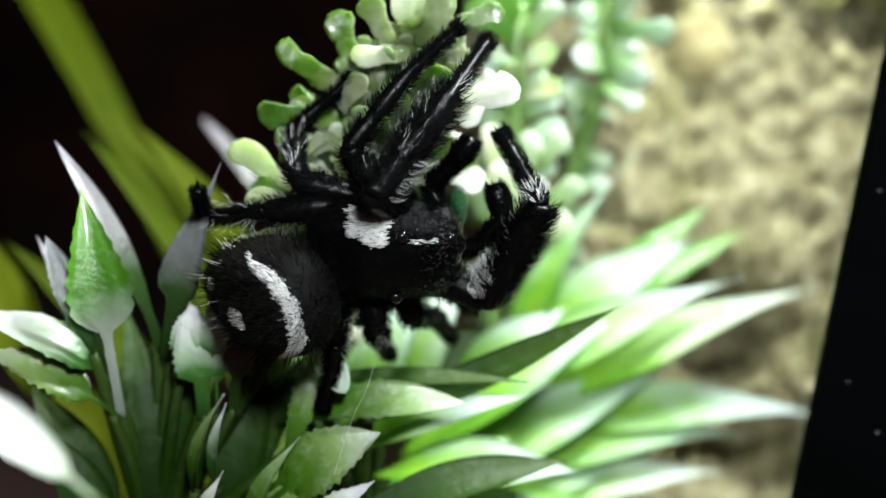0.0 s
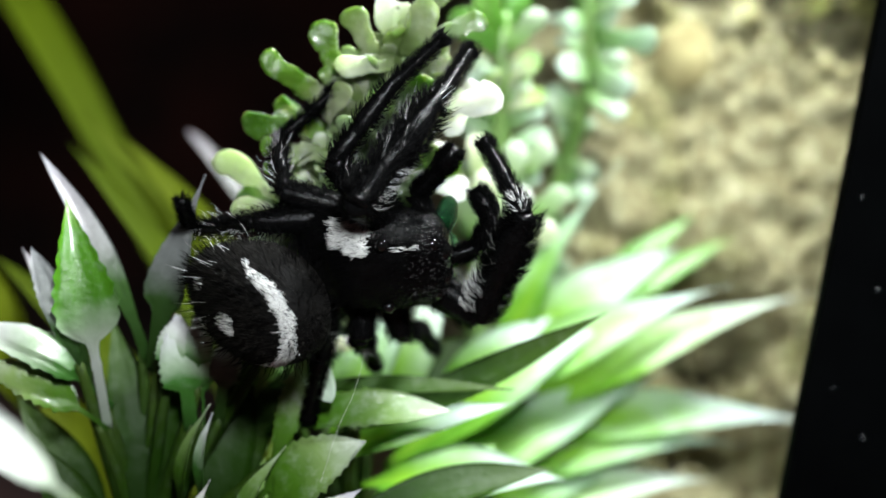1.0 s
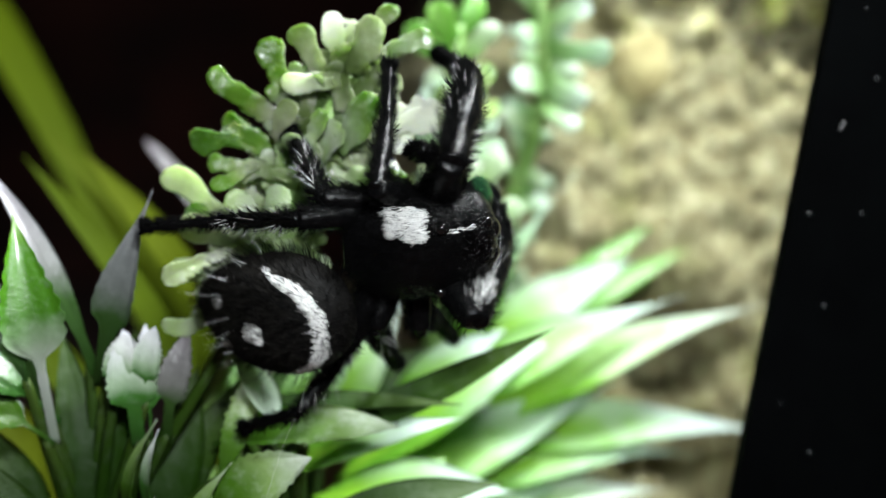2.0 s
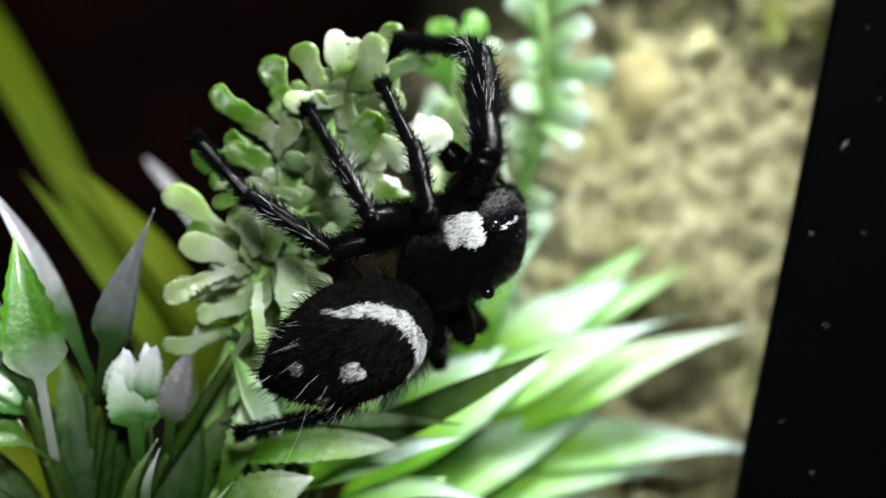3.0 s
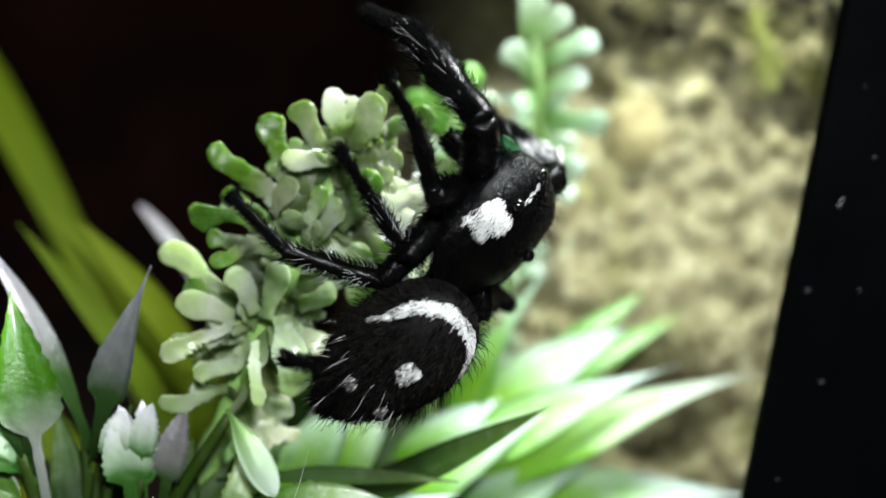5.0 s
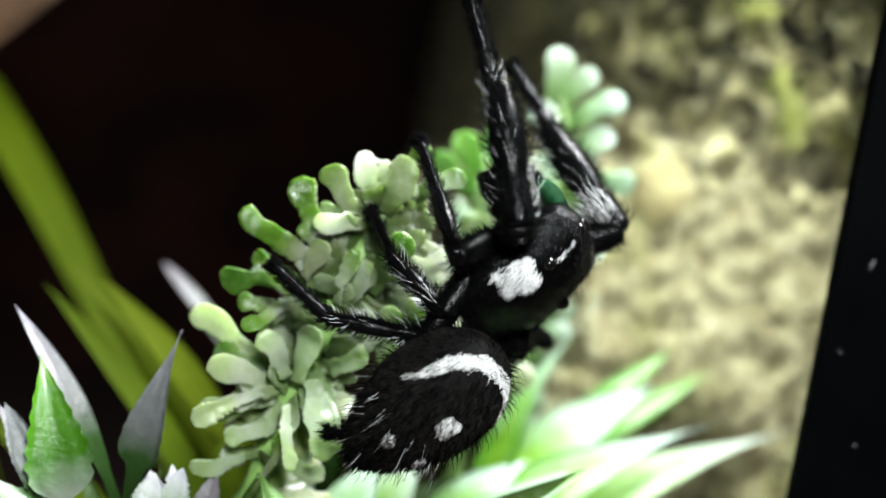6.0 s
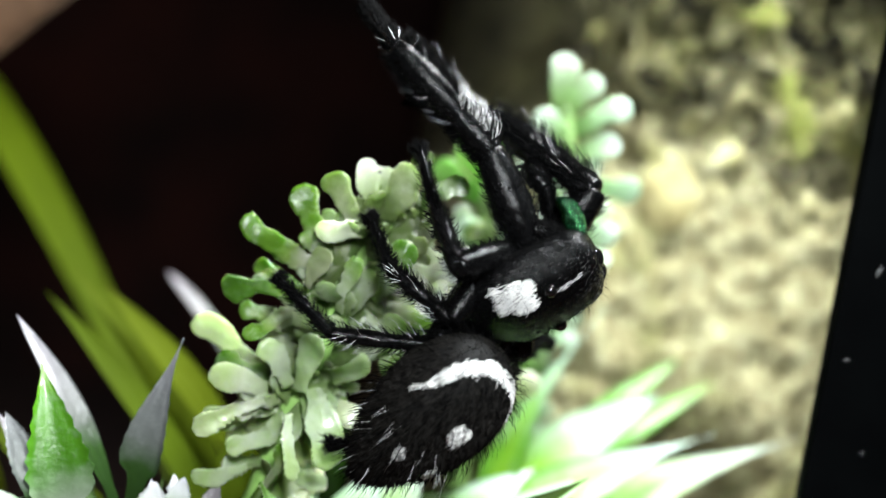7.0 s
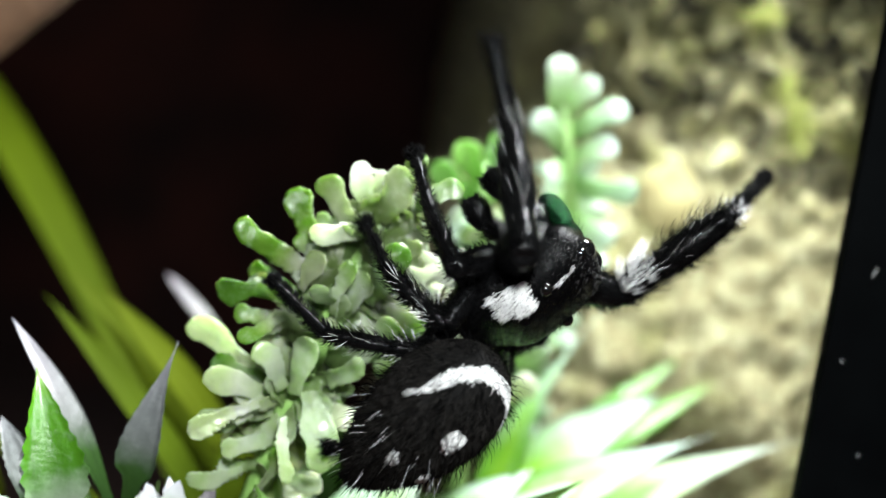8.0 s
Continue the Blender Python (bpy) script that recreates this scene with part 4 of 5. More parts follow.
# ---- the spider ----
def hairs(name, roots, mat, radius=0.012):
    """Fine tapering hairs: roots are (place, way, length in mm, bend way)."""
    verts, faces = [], []
    for p, d, length, sag in roots:
        d = d.normalized()
        a = d.orthogonal().normalized()
        b = d.cross(a)
        r = radius * MM
        mid = p + d * length * MM * 0.55
        end = p + (d + sag).normalized() * length * MM
        k = len(verts)
        for c, q in ((p - d * 0.03 * MM, 1.0), (mid, 0.75)):
            for g in (0, 2.09, 4.19):
                verts.append(c + (a * math.cos(g) + b * math.sin(g)) * r * q)
        verts.append(end)
        for j in range(3):
            j2 = (j + 1) % 3
            faces.append((k + j, k + j2, k + 3 + j2, k + 3 + j))
            faces.append((k + 3 + j, k + 3 + j2, k + 6))
    return mesh_of(name, verts, faces, mat)


def shell(name, lengthwise, mat, rings=28, sides=28):
    """A rounded body along x: lengthwise(u) gives (x, half width, top, bottom) in mm."""
    verts, faces = [], []
    for i in range(rings + 1):
        x, w, top, low = lengthwise(i / rings)
        for j in range(sides):
            g = 2 * math.pi * j / sides
            z = (top if math.sin(g) > 0 else low) * abs(math.sin(g)) ** 0.85 * (1 if math.sin(g) > 0 else -1)
            verts.append((x * MM, w * math.copysign(abs(math.cos(g)) ** 0.85, math.cos(g)) * MM, z * MM))
    for i in range(rings):
        for j in range(sides):
            a, b = i * sides + j, i * sides + (j + 1) % sides
            faces.append((a, b, b + sides, a + sides))
    faces.append(tuple(range(sides))[::-1])
    faces.append(tuple(rings * sides + j for j in range(sides)))
    return mesh_of(name, verts, faces, mat)


def carapace_form(u):
    x = -2.95 + 5.85 * u
    w = 2.3 * math.sqrt(max(0.02, 1 - ((x + 0.35) / 2.75) ** 2)) if x < -0.35 else 2.3 - 0.3 * smooth_step(-0.35, 2.4, x)
    top = 1.6 * smooth_step(-3.3, -0.6, x) - 0.2 * smooth_step(0.6, 2.7, x)
    low = 0.8 * smooth_step(-3.3, -1.6, x)
    if u > 0.85:
        k = math.sqrt(max(0.15, 1 - ((u - 0.85) / 0.15) ** 2 * 0.8))
        w, top, low = w * k, top * k, low * k
    return x, max(w, 0.2), max(top, 0.15), max(low, 0.15)


def abdomen_form(u):
    """Egg-shaped, blunt in front and pointed at the spinnerets."""
    s = max(0.0, 1 - ((0.58 - u) / 0.58) ** 1.75) ** 0.68 if u < 0.58 else max(0.0, 1 - ((u - 0.58) / 0.42) ** 2.4) ** 0.5
    s = max(s, 0.05)
    return -3.85 + 7.25 * u, 2.18 * s, 2.0 * s, 1.75 * s


def on_form(form, u, g):
    x, w, top, low = form(u)
    s, c = math.sin(g), math.cos(g)
    p = Vector((x, w * math.copysign(abs(c) ** 0.85, c), (top if s > 0 else low) * abs(s) ** 0.85 * (1 if s > 0 else -1))) * MM
    return p


def normal_on(form, u, g):
    e = 0.01
    a = on_form(form, min(u + e, 1), g) - on_form(form, max(u - e, 0), g)
    b = on_form(form, u, g + e) - on_form(form, u, g - e)
    n = a.cross(b)
    p = on_form(form, u, g)
    mid = Vector((form(u)[0] * MM, 0, 0))
    if n.dot(p - mid) < 0:
        n = -n
    return n.normalized() if n.length > 0 else Vector((0, 0, 1))


def coat(form, count, seed, length, lean, keep, lift=0.5):
    """Hairs all over a form that lean backwards; keep(u, g, place in mm) chooses them and may give a length."""
    rnd = random.Random(seed)
    out = []
    while len(out) < count:
        u, g = rnd.random(), rnd.uniform(-math.pi, math.pi)
        p = on_form(form, u, g)
        k = keep(u, g, p / MM, rnd)
        if not k:
            count -= 0.02
            continue
        n = normal_on(form, u, g)
        d = n * lift + Vector((-lean, 0, 0)) + Vector((rnd.gauss(0, .2), rnd.gauss(0, .2), rnd.gauss(0, .2)))
        out.append((p, d, length * rnd.uniform(0.6, 1.3) * k, Vector((-0.3, 0, 0))))
    return out


spider = thing("jumping_spider", "black jumping spider with white spots and green jaws", "spider")
carapace = part("carapace", shell("carapace", carapace_form, M_CUTICLE), spider, "velvet black carapace")
part("hair", hairs("hair", coat(carapace_form, 4200, 1, 0.24, 0.9, lambda u, g, p, r: 1, 0.35), M_HAIR, 0.009), carapace)


def patch_keep(u, g, p, r):
    q = ((p.x + 0.62) / 0.98) ** 2 + ((math.pi / 2 - g - 0.76 + 0.12 * p.x) / 0.36) ** 2
    return 1 if 0 < g < math.pi / 2 and q < 0.85 + 1.35 * noise.noise(p * 1.5 + Vector((3, 1, 2))) + r.gauss(0, 0.22) else 0


part("white_patch", hairs("white_patch", coat(carapace_form, 2500, 2, 0.26, 0.9, patch_keep, 0.25), M_WHITEHAIR, 0.011), carapace, "patch of white hair")
part("bristle", hairs("bristle", coat(carapace_form, 420, 31, 0.55, 0.3, lambda u, g, p, r: 1 if p.x > 0.2 or abs(p.y) > 1.7 else 0, 0.9), M_HAIR, 0.008), carapace)
part("brow", hairs("brow", coat(carapace_form, 160, 3, 0.25, 0.7, lambda u, g, p, r: 1 if 0.9 < p.x < 1.9 and abs(p.y - 1.3) < 0.1 and p.z > 0.4 else 0, 0.3), M_WHITEHAIR, 0.011), carapace, "line of white hair between the eyes")
# Highlight on the head put into the colour of short grey hairs.
part("head_sheen_hair", hairs("head_sheen_hair", coat(carapace_form, 350, 21, 0.13, 0.8, lambda u, g, p, r: 1 if p.x > 0.8 and p.z > 0.3 and r.random() < smooth_step(0.8, 2.2, p.x) else 0, 0.4), M_GREYHAIR, 0.0035), carapace, "short grey down in place of a sheen on the head")
part("rim", hairs("rim", coat(carapace_form, 260, 9, 0.5, 0.5, lambda u, g, p, r: 1 if abs(p.z + 0.15) < 0.12 and p.y < -1.5 and -0.5 < p.x < 1.2 else 0), M_WHITEHAIR, 0.012), carapace, "white hair fringe along the edge")


for s in (1, -1):
    for centre, r in (((0.52, 1.49, 1.29), 0.27), ((1.45, 1.4, 1.05), 0.1), ((2.35, 1.15, 0.85), 0.28), ((2.55, 0.55, 0.45), 0.5)):
        part("eye", ball("eye", (centre[0], centre[1] * s, centre[2]), r, M_EYE), carapace)
    jaw = tube([Vector((x, y * s, z)) * MM for x, y, z in ((2.2, 0.6, 0.0), (2.5, 0.8, -0.5), (2.7, 0.98, -1.1), (2.75, 1.02, -1.7), (2.6, 0.8, -2.2))], [0.36, 0.46, 0.5, 0.42, 0.2], M_JAW, "jaw", 14, 0.9, Vector((1, 0, 0)))
    part("jaw", jaw, spider, "iridescent green jaw")
part("sternum", ball("sternum", (-0.2, 0, -0.8), 1.6, M_FUR, (1.15, 0.9, 0.5)), spider)

abdomen = part("abdomen", shell("abdomen", abdomen_form, M_FUR, 32, 32), spider, "velvet black abdomen with a white band and spots")
part("fur", hairs("fur", coat(abdomen_form, 13000, 11, 0.36, 1.0, lambda u, g, p, r: 1, 0.32), M_PELT, 0.012), abdomen)


def band_keep(u, g, p, r):
    """A ring of white round the front of the abdomen, which thins out along both flanks."""
    middle = 1.05 - 0.4 * smooth_step(1.4, 0.3, p.x)
    half = 0.04 + 0.15 * smooth_step(0.5, 2.5, p.x) + r.gauss(0, 0.04) + 0.08 * noise.noise(p * 2.1)
    return 1 if p.x > 0.5 and abs(p.z - middle) < half and r.random() < 0.3 + smooth_step(0.4, 1.8, p.x) else 0


def spot_keep(u, g, p, r):
    for x, y, s in ((0.55, 0, 0.42), (-1.44, 0.84, 0.2), (-1.44, -0.84, 0.2)):
        if p.z > 0.2 and ((p.x - x) / s) ** 2 + ((p.y - y) / s) ** 2 < 1 + 0.7 * noise.noise(p * 2.6) + r.gauss(0, 0.1):
            return 1
    return 0


part("white_band", hairs("white_band", coat(abdomen_form, 5200, 12, 0.3, 0.9, band_keep, 0.2), M_WHITEHAIR, 0.016), abdomen, "band of white hair")
part("white_spot", hairs("white_spot", coat(abdomen_form, 2200, 13, 0.28, 0.9, spot_keep, 0.2), M_WHITEHAIR, 0.02), abdomen, "spots of white hair")
part("flank_streak", hairs("flank_streak", coat(abdomen_form, 16, 16, 0.6, 0.9, lambda u, g, p, r: 1 if abs(p.y) > 1.0 and abs(p.x + 0.6) < 0.55 and abs(p.z - 0.95) < 0.14 else 0, 0.3), M_WHITEHAIR, 0.01), abdomen, "thin white streaks on the flank")
part("bristle", hairs("bristle", coat(abdomen_form, 1100, 14, 0.8, 0.5, lambda u, g, p, r: 1, 0.9), M_HAIR, 0.015), abdomen)
part("pale_bristle", hairs("pale_bristle", coat(abdomen_form, 60, 15, 1.05, 0.7, lambda u, g, p, r: 1 if p.x < -0.6 and p.z > -0.9 else 0, 0.8), M_WHITEHAIR, 0.0075), abdomen, "long pale bristles")
for y in (0.25, -0.25):
    part("spinneret", ball("spinneret", (-3.75, y, -0.15), 0.28, M_FUR, (1.7, 0.7, 0.7)), abdomen)


def limb(length, radii, mat=None, flat=1.0):
    """A limb piece along x from 0 to its length, with rounded ends."""
    n = len(radii) - 1
    pts = [V(-0.3 * radii[0], 0, 0), *(V(length * i / n, 0, 0) for i in range(n + 1)), V(length + 0.3 * radii[-1], 0, 0)]
    radii = [radii[0] * 0.5, *radii, radii[-1] * 0.5]
    return tube(pts, radii, mat or M_LEG, "limb", 12, flat, Vector((0, 0, 1)))


def limb_hair(length, radii, count, seed, size, below=0.0, span=(0, 1), sides=0.0):
    """Hair roots on a limb piece; below: how much longer they grow underneath; sides: how far the hair keeps to its two flanks."""
    rnd = random.Random(seed)
    out = []
    n = len(radii) - 1
    for i in range(count):
        u = rnd.uniform(*span)
        f = u * n
        k = min(int(f), n - 1)
        r = radii[k] * (1 - f + k) + radii[k + 1] * (f - k)
        g = rnd.choice((0, math.pi)) + rnd.gauss(0, 0.45) if rnd.random() < sides else rnd.uniform(0, 2 * math.pi)
        n_ = Vector((0, math.cos(g), math.sin(g)))
        grow = 1 + below * (max(0, -n_.z) + 0.4 * max(0, n_.z))
        out.append((Vector((length * u, 0, 0)) * MM + n_ * r * MM * 0.92, n_ * 0.9 + Vector((rnd.uniform(0.3, 0.9), rnd.gauss(0, .2), rnd.gauss(0, .2))), size * grow * rnd.uniform(0.6, 1.25), Vector((0.4, 0, 0))))
    return out


LENGTHS = {"1": (3.8, 5.2, 3.6), "2": (3.0, 3.5, 2.9), "3": (2.9, 3.0, 3.1), "4": (3.3, 3.8, 3.2), "p": (1.6, 1.5, 1.3)}
THICK = {"1": ([.5, .7, .78, .74, .68, .54], [.54, .6, .57, .5, .6, .66, .66, .6, .5, .4], [.32, .34, .3, .25, .27, .26, .24, .2]),
         "2": ([.42, .56, .6, .57, .52, .42], [.34, .37, .35, .29, .34, .36, .34, .31, .26], [.24, .25, .22, .18, .2, .2, .18, .15]),
         "3": ([.42, .54, .58, .55, .5, .4], [.32, .35, .33, .27, .32, .34, .32, .29, .25], [.23, .24, .21, .17, .19, .19, .17, .14]),
         "4": ([.42, .54, .58, .55, .5, .41], [.32, .35, .33, .27, .32, .34, .32, .29, .25], [.23, .24, .21, .17, .19, .19, .17, .14]),
         "p": ([.22, .27, .28, .26, .23], [.23, .27, .28, .25, .27, .25], [.26, .33, .4, .39, .33, .17])}
HIPS = {"L1": (.7, 1.1, -1), "L2": (0, 1.3, -1), "L3": (-.7, 1.3, -1), "L4": (-1.3, 1.1, -.9), "Lp": (2.3, .75, -.5)}
HIPS.update({"R" + k[1]: (x, -y, z) for k, (x, y, z) in HIPS.items()})
limbs, steps = {}, {}
for key in HIPS:
    kind = key[1]
    palp = kind == "p"
    for i, piece in enumerate(("femur", "tibia", "foot")):
        length, radii = LENGTHS[kind][i], THICK[kind][i]
        ob = part(("palp_" if palp else "leg_") + piece, limb(length, radii), spider, "white-tufted black foreleg" if kind == "1" and i == 1 else "")
        fringed = kind == "1" and i == 1
        size = (0.34 if palp else 0.62 if fringed else 0.42) * (0.85 if i == 2 else 1)
        count = 600 if palp else 1700 if fringed else 800 if kind == "1" else 560
        seed = (ord(key[0]) * 7 + ord(kind) * 13 + i) % 999
        part("hair", hairs("hair", limb_hair(length, radii, count, seed, size, 0.5 if fringed else 0.3, sides=0.88 if fringed else 0.75), M_HAIR, 0.014), ob)
        part("fuzz", hairs("fuzz", limb_hair(length, radii, count // 2, seed + 1, 0.2, 0.0), M_HAIR, 0.012), ob)
        if fringed:
            inner = 1 if key[0] == "R" else -1
            part("white_tuft", hairs("white_tuft", [h for h in limb_hair(length, radii, 620 if inner == 1 else 420, 77, 0.75, 0.3, (0.03, 0.3 if inner == 1 else 0.42)) if h[1].y * inner > (0.2 if inner == 1 else 0.45) and h[1].z < 0.6], M_WHITEHAIR, 0.011 if inner == 1 else 0.008), ob, "white hair tuft")
        if i == 2 and kind == "1":
            part("white_ring", hairs("white_ring", limb_hair(length, radii, 60 if key[0] == "R" else 20, 78, 0.4, 0.5, (0.02, 0.2)), M_WHITEHAIR, 0.009), ob, "ring of white hair")
        if i == 2 and not palp:
            part("claw_tuft", hairs("claw_tuft", limb_hair(length, radii, 220, seed + 2, 0.3, 0.6, (0.86, 1.0)), M_HAIR, 0.014), ob)
        if kind in "134" and i == 1:
            part("pale_bristle", hairs("pale_bristle", limb_hair(length, radii, 44, 79, 0.75, 0.5, (0.05, 0.95), sides=1.0 if kind == "1" else 0.0), M_WHITEHAIR, 0.005), ob, "pale bristles")
        limbs.setdefault(key, []).append(ob)
    limbs[key][2].rotation_mode = "QUATERNION"


def step(key, t, knee, ankle, tip):
    steps.setdefault(key, []).append((t, knee, ankle, tip))


def aim(start, goal, up):
    x, y, z = side_of(goal - start, up)
    return Matrix.Translation(start) @ Matrix((x, y, z)).transposed().to_4x4()


def stride():
    """Keys every limb piece in the spider's own space, at each time at which the body or that limb is known."""
    rows = spider.animation_data.action.layers[0].strips[0].channelbag(spider.animation_data.action_slot).fcurves
    body_times = sorted({round((k.co[0] - 1) / FPS, 3) for k in rows[0].keyframe_points})
    for key, known in steps.items():
        keyed = [[], [], []]
        times = sorted({*body_times, *(round(k[0], 3) for k in known)})
        for t in times:
            at = [rows[i].evaluate(frame(t)) for i in range(7)]
            body = Matrix.LocRotScale(Vector(at[:3]), Quaternion(at[3:]).normalized(), None)
            after = next((k for k in known if k[0] >= t - 1e-6), known[-1])
            before = next((k for k in reversed(known) if k[0] <= t + 1e-6), known[0])
            w = 0 if after[0] == before[0] else (t - before[0]) / (after[0] - before[0])
            back = body.inverted()
            p = [Vector(HIPS[key]) * MM] + [back @ before[i].lerp(after[i], w) for i in (1, 2, 3)]
            for i in range(3):
                p[i + 1] = p[i] + (p[i + 1] - p[i]).normalized() * LENGTHS[key[1]][i] * MM
                keyed[i].append((t, aim(p[i], p[i + 1], Vector((0.05, 0.1, 1)))))
        for ob, r in zip(limbs[key], keyed):
            walk(ob, r)


def motions():
    walk(spider, [
        (0.00, pose(-0.00246, -0.00257, -0.00729, 126.0, -8.0, 5.2)),
        (1.00, pose(-0.00223, -0.00259, -0.00731, 127.2, -11.5, -6.1)),
        (1.20, pose(-0.00109, -0.00260, -0.00699, 126.7, -12.5, -5.7)),
        (1.40, pose(-0.00062, -0.00261, -0.00645, 125.2, -12.6, -2.2)),
        (1.70, pose(-0.00013, -0.00263, -0.00622, 124.9, -13.9, -2.8)),
        (2.00, pose(0.00130, -0.00279, -0.00545, 121.0, -18.0, 11.3)),
        (2.20, pose(0.00157, -0.00291, -0.00510, 122.5, -20.7, 22.9)),
        (3.30, pose(0.00315, -0.00324, -0.00463, 102.1, -26.4, 44.5)),
        (3.50, pose(0.00350, -0.00325, -0.00439, 98.9, -26.7, 45.6)),
        (4.00, pose(0.00340, -0.00319, -0.00290, 96.7, -35.1, 51.7)),
        (4.20, pose(0.00342, -0.00319, -0.00263, 98.8, -36.5, 49.3)),
        (5.30, pose(0.00300, -0.00306, -0.00092, 121.3, -52.8, 30.1)),
        (5.50, pose(0.00299, -0.00305, -0.00075, 124.8, -53.5, 26.1)),
        (5.90, pose(0.00281, -0.00296, -0.00059, 129.9, -50.6, 24.3)),
        (6.10, pose(0.00331, -0.00273, -0.00090, 138.0, -50.3, 9.0)),
        (6.50, pose(0.00315, -0.00271, -0.00105, 143.1, -45.2, 6.0)),
        (7.00, pose(0.00317, -0.00269, -0.00098, 148.6, -38.7, 3.3)),
        (7.30, pose(0.00343, -0.00271, -0.00091, 148.4, -41.8, 2.5)),
        (7.50, pose(0.00339, -0.00273, -0.00095, 148.3, -43.9, 1.9)),
        (8.00, pose(0.00336, -0.00276, -0.00092, 148.2, -49.2, 0.5)),
    ])
    walk(abdomen, [
        (0.00, pose(-0.00415, -0.00159, 0.00134, -26.4, -44.7, 38.2)),
        (1.00, pose(-0.00421, -0.00043, 0.00211, -16.8, -39.0, 12.1)),
        (1.20, pose(-0.00491, -0.00023, 0.00211, -15.7, -39.9, 8.8)),
        (1.40, pose(-0.00507, -0.00057, 0.00209, -14.5, -42.5, 7.8)),
        (1.70, pose(-0.00501, -0.00063, 0.00202, -19.1, -44.2, 11.2)),
        (2.00, pose(-0.00561, -0.00171, 0.00075, -24.5, -45.8, 24.0)),
        (2.20, pose(-0.00525, -0.00273, 0.00056, -32.4, -37.3, 33.0)),
        (3.30, pose(-0.00447, -0.00277, -0.00164, -33.1, -40.8, 53.8)),
        (3.50, pose(-0.00467, -0.00277, -0.00196, -35.0, -40.9, 55.7)),
        (4.00, pose(-0.00464, -0.00284, -0.00196, -38.7, -39.3, 49.9)),
        (4.20, pose(-0.00467, -0.00267, -0.00168, -36.5, -37.9, 46.5)),
        (5.30, pose(-0.00580, -0.00147, 0.00024, -39.0, -24.7, 28.1)),
        (5.50, pose(-0.00584, -0.00122, 0.00040, -38.2, -23.0, 27.0)),
        (5.90, pose(-0.00584, -0.00125, 0.00085, -32.2, -18.6, 27.2)),
        (6.10, pose(-0.00590, -0.00022, 0.00115, -23.5, -12.8, 18.7)),
        (6.50, pose(-0.00541, -0.00058, 0.00164, -23.5, -5.8, 21.9)),
        (7.00, pose(-0.00527, -0.00018, 0.00253, -20.8, 4.9, 19.8)),
        (7.30, pose(-0.00553, 0.00007, 0.00222, -20.8, 2.0, 17.5)),
        (7.50, pose(-0.00548, 0.00022, 0.00210, -20.8, 0.2, 16.0)),
        (8.00, pose(-0.00570, 0.00057, 0.00183, -20.4, -4.5, 12.1)),
    ])
    step('L1', 0.00, V(-3.11, -5.98, -5.42), V(-1.04, -3.74, -1.21), V(-0.04, -1.25, 1.20))
    step('L1', 1.00, V(-3.11, -5.98, -5.42), V(-1.04, -3.74, -1.21), V(-0.04, -1.25, 1.20))
    step('L1', 1.20, V(-2.08, -5.77, -4.47), V(0.46, -4.32, -0.17), V(1.25, -1.16, 1.37))
    step('L1', 1.40, V(-0.57, -6.09, -4), V(1.52, -3.89, 0.23), V(2.4, -1.27, 2.53))
    step('L1', 1.70, V(-0.69, -5.77, -3.27), V(1.62, -6.14, 1.37), V(3.04, -3.83, 3.74))
    step('L1', 2.00, V(1.91, -5.84, -2.28), V(2.04, -2.06, 1.28), V(0.59, 1.16, 1.99))
    step('L1', 2.20, V(2.36, -5.45, -0.9), V(1.89, -1.57, 2.53), V(-0.39, 1.13, 3.21))
    step('L1', 3.50, V(3.49, -6.62, -1.66), V(2.49, -3.75, 2.56), V(-0.87, -2.49, 2.33))
    step('L1', 4.20, V(3.02, -6.26, 0.30), V(1.25, -2.80, 3.75), V(-0.83, 0.08, 3.15))
    step('L1', 5.50, V(1.17, -5.84, 3.42), V(-2.51, -3.13, 5.89), V(-4.69, -0.6, 7.25))
    step('L1', 5.90, V(2.34, -6.86, 1), V(0.59, -4.43, 5.25), V(-1.21, -4.89, 8.33))
    step('L1', 6.10, V(2.31, -6.57, 1.12), V(0.3, -6.45, 5.92), V(-0.98, -5.09, 8.99))
    step('L1', 6.50, V(1.09, -5.56, 2.87), V(-1.51, -3.74, 6.99), V(-3.35, -1.59, 9.22))
    step('L1', 7.00, V(0.99, -3.09, 3.51), V(-3.08, -2.95, 6.75), V(-4.87, -0.33, 8.45))
    step('L1', 7.30, V(1.15, -3.07, 3.54), V(-2.31, -0.1, 6.02), V(-3.48, 3.3, 6.27))
    step('L1', 7.50, V(1.02, -3.04, 3.47), V(-2.07, 0.26, 6.04), V(-3.47, 3.45, 6.93))
    step('L1', 7.70, V(1.86, -5.67, 2.48), V(-1.03, -5.54, 6.8), V(-2.74, -2.56, 7.87))
    step('L1', 7.90, V(2.58, -6.46, 1.28), V(0.24, -6.93, 5.9), V(-1.76, -5.12, 8.28))
    step('L1', 8.00, V(2.8, -6.64, 0.36), V(1.64, -4.17, 4.78), V(0.25, -4.62, 8.08))
    step('R1', 0.00, V(1.71, -1.28, -8.78), V(3.01, -4.18, -4.66), V(1.02, -2.42, -2.23))
    step('R1', 1.00, V(1.71, -1.28, -8.78), V(3.01, -4.18, -4.66), V(1.02, -2.42, -2.23))
    step('R1', 1.40, V(3, -3.5, -8.71), V(3.17, -5.48, -3.91), V(1.33, -2.87, -2.25))
    step('R1', 1.70, V(3.27, -3.68, -8.39), V(3.72, -6.8, -4.25), V(2.16, -3.94, -2.73))
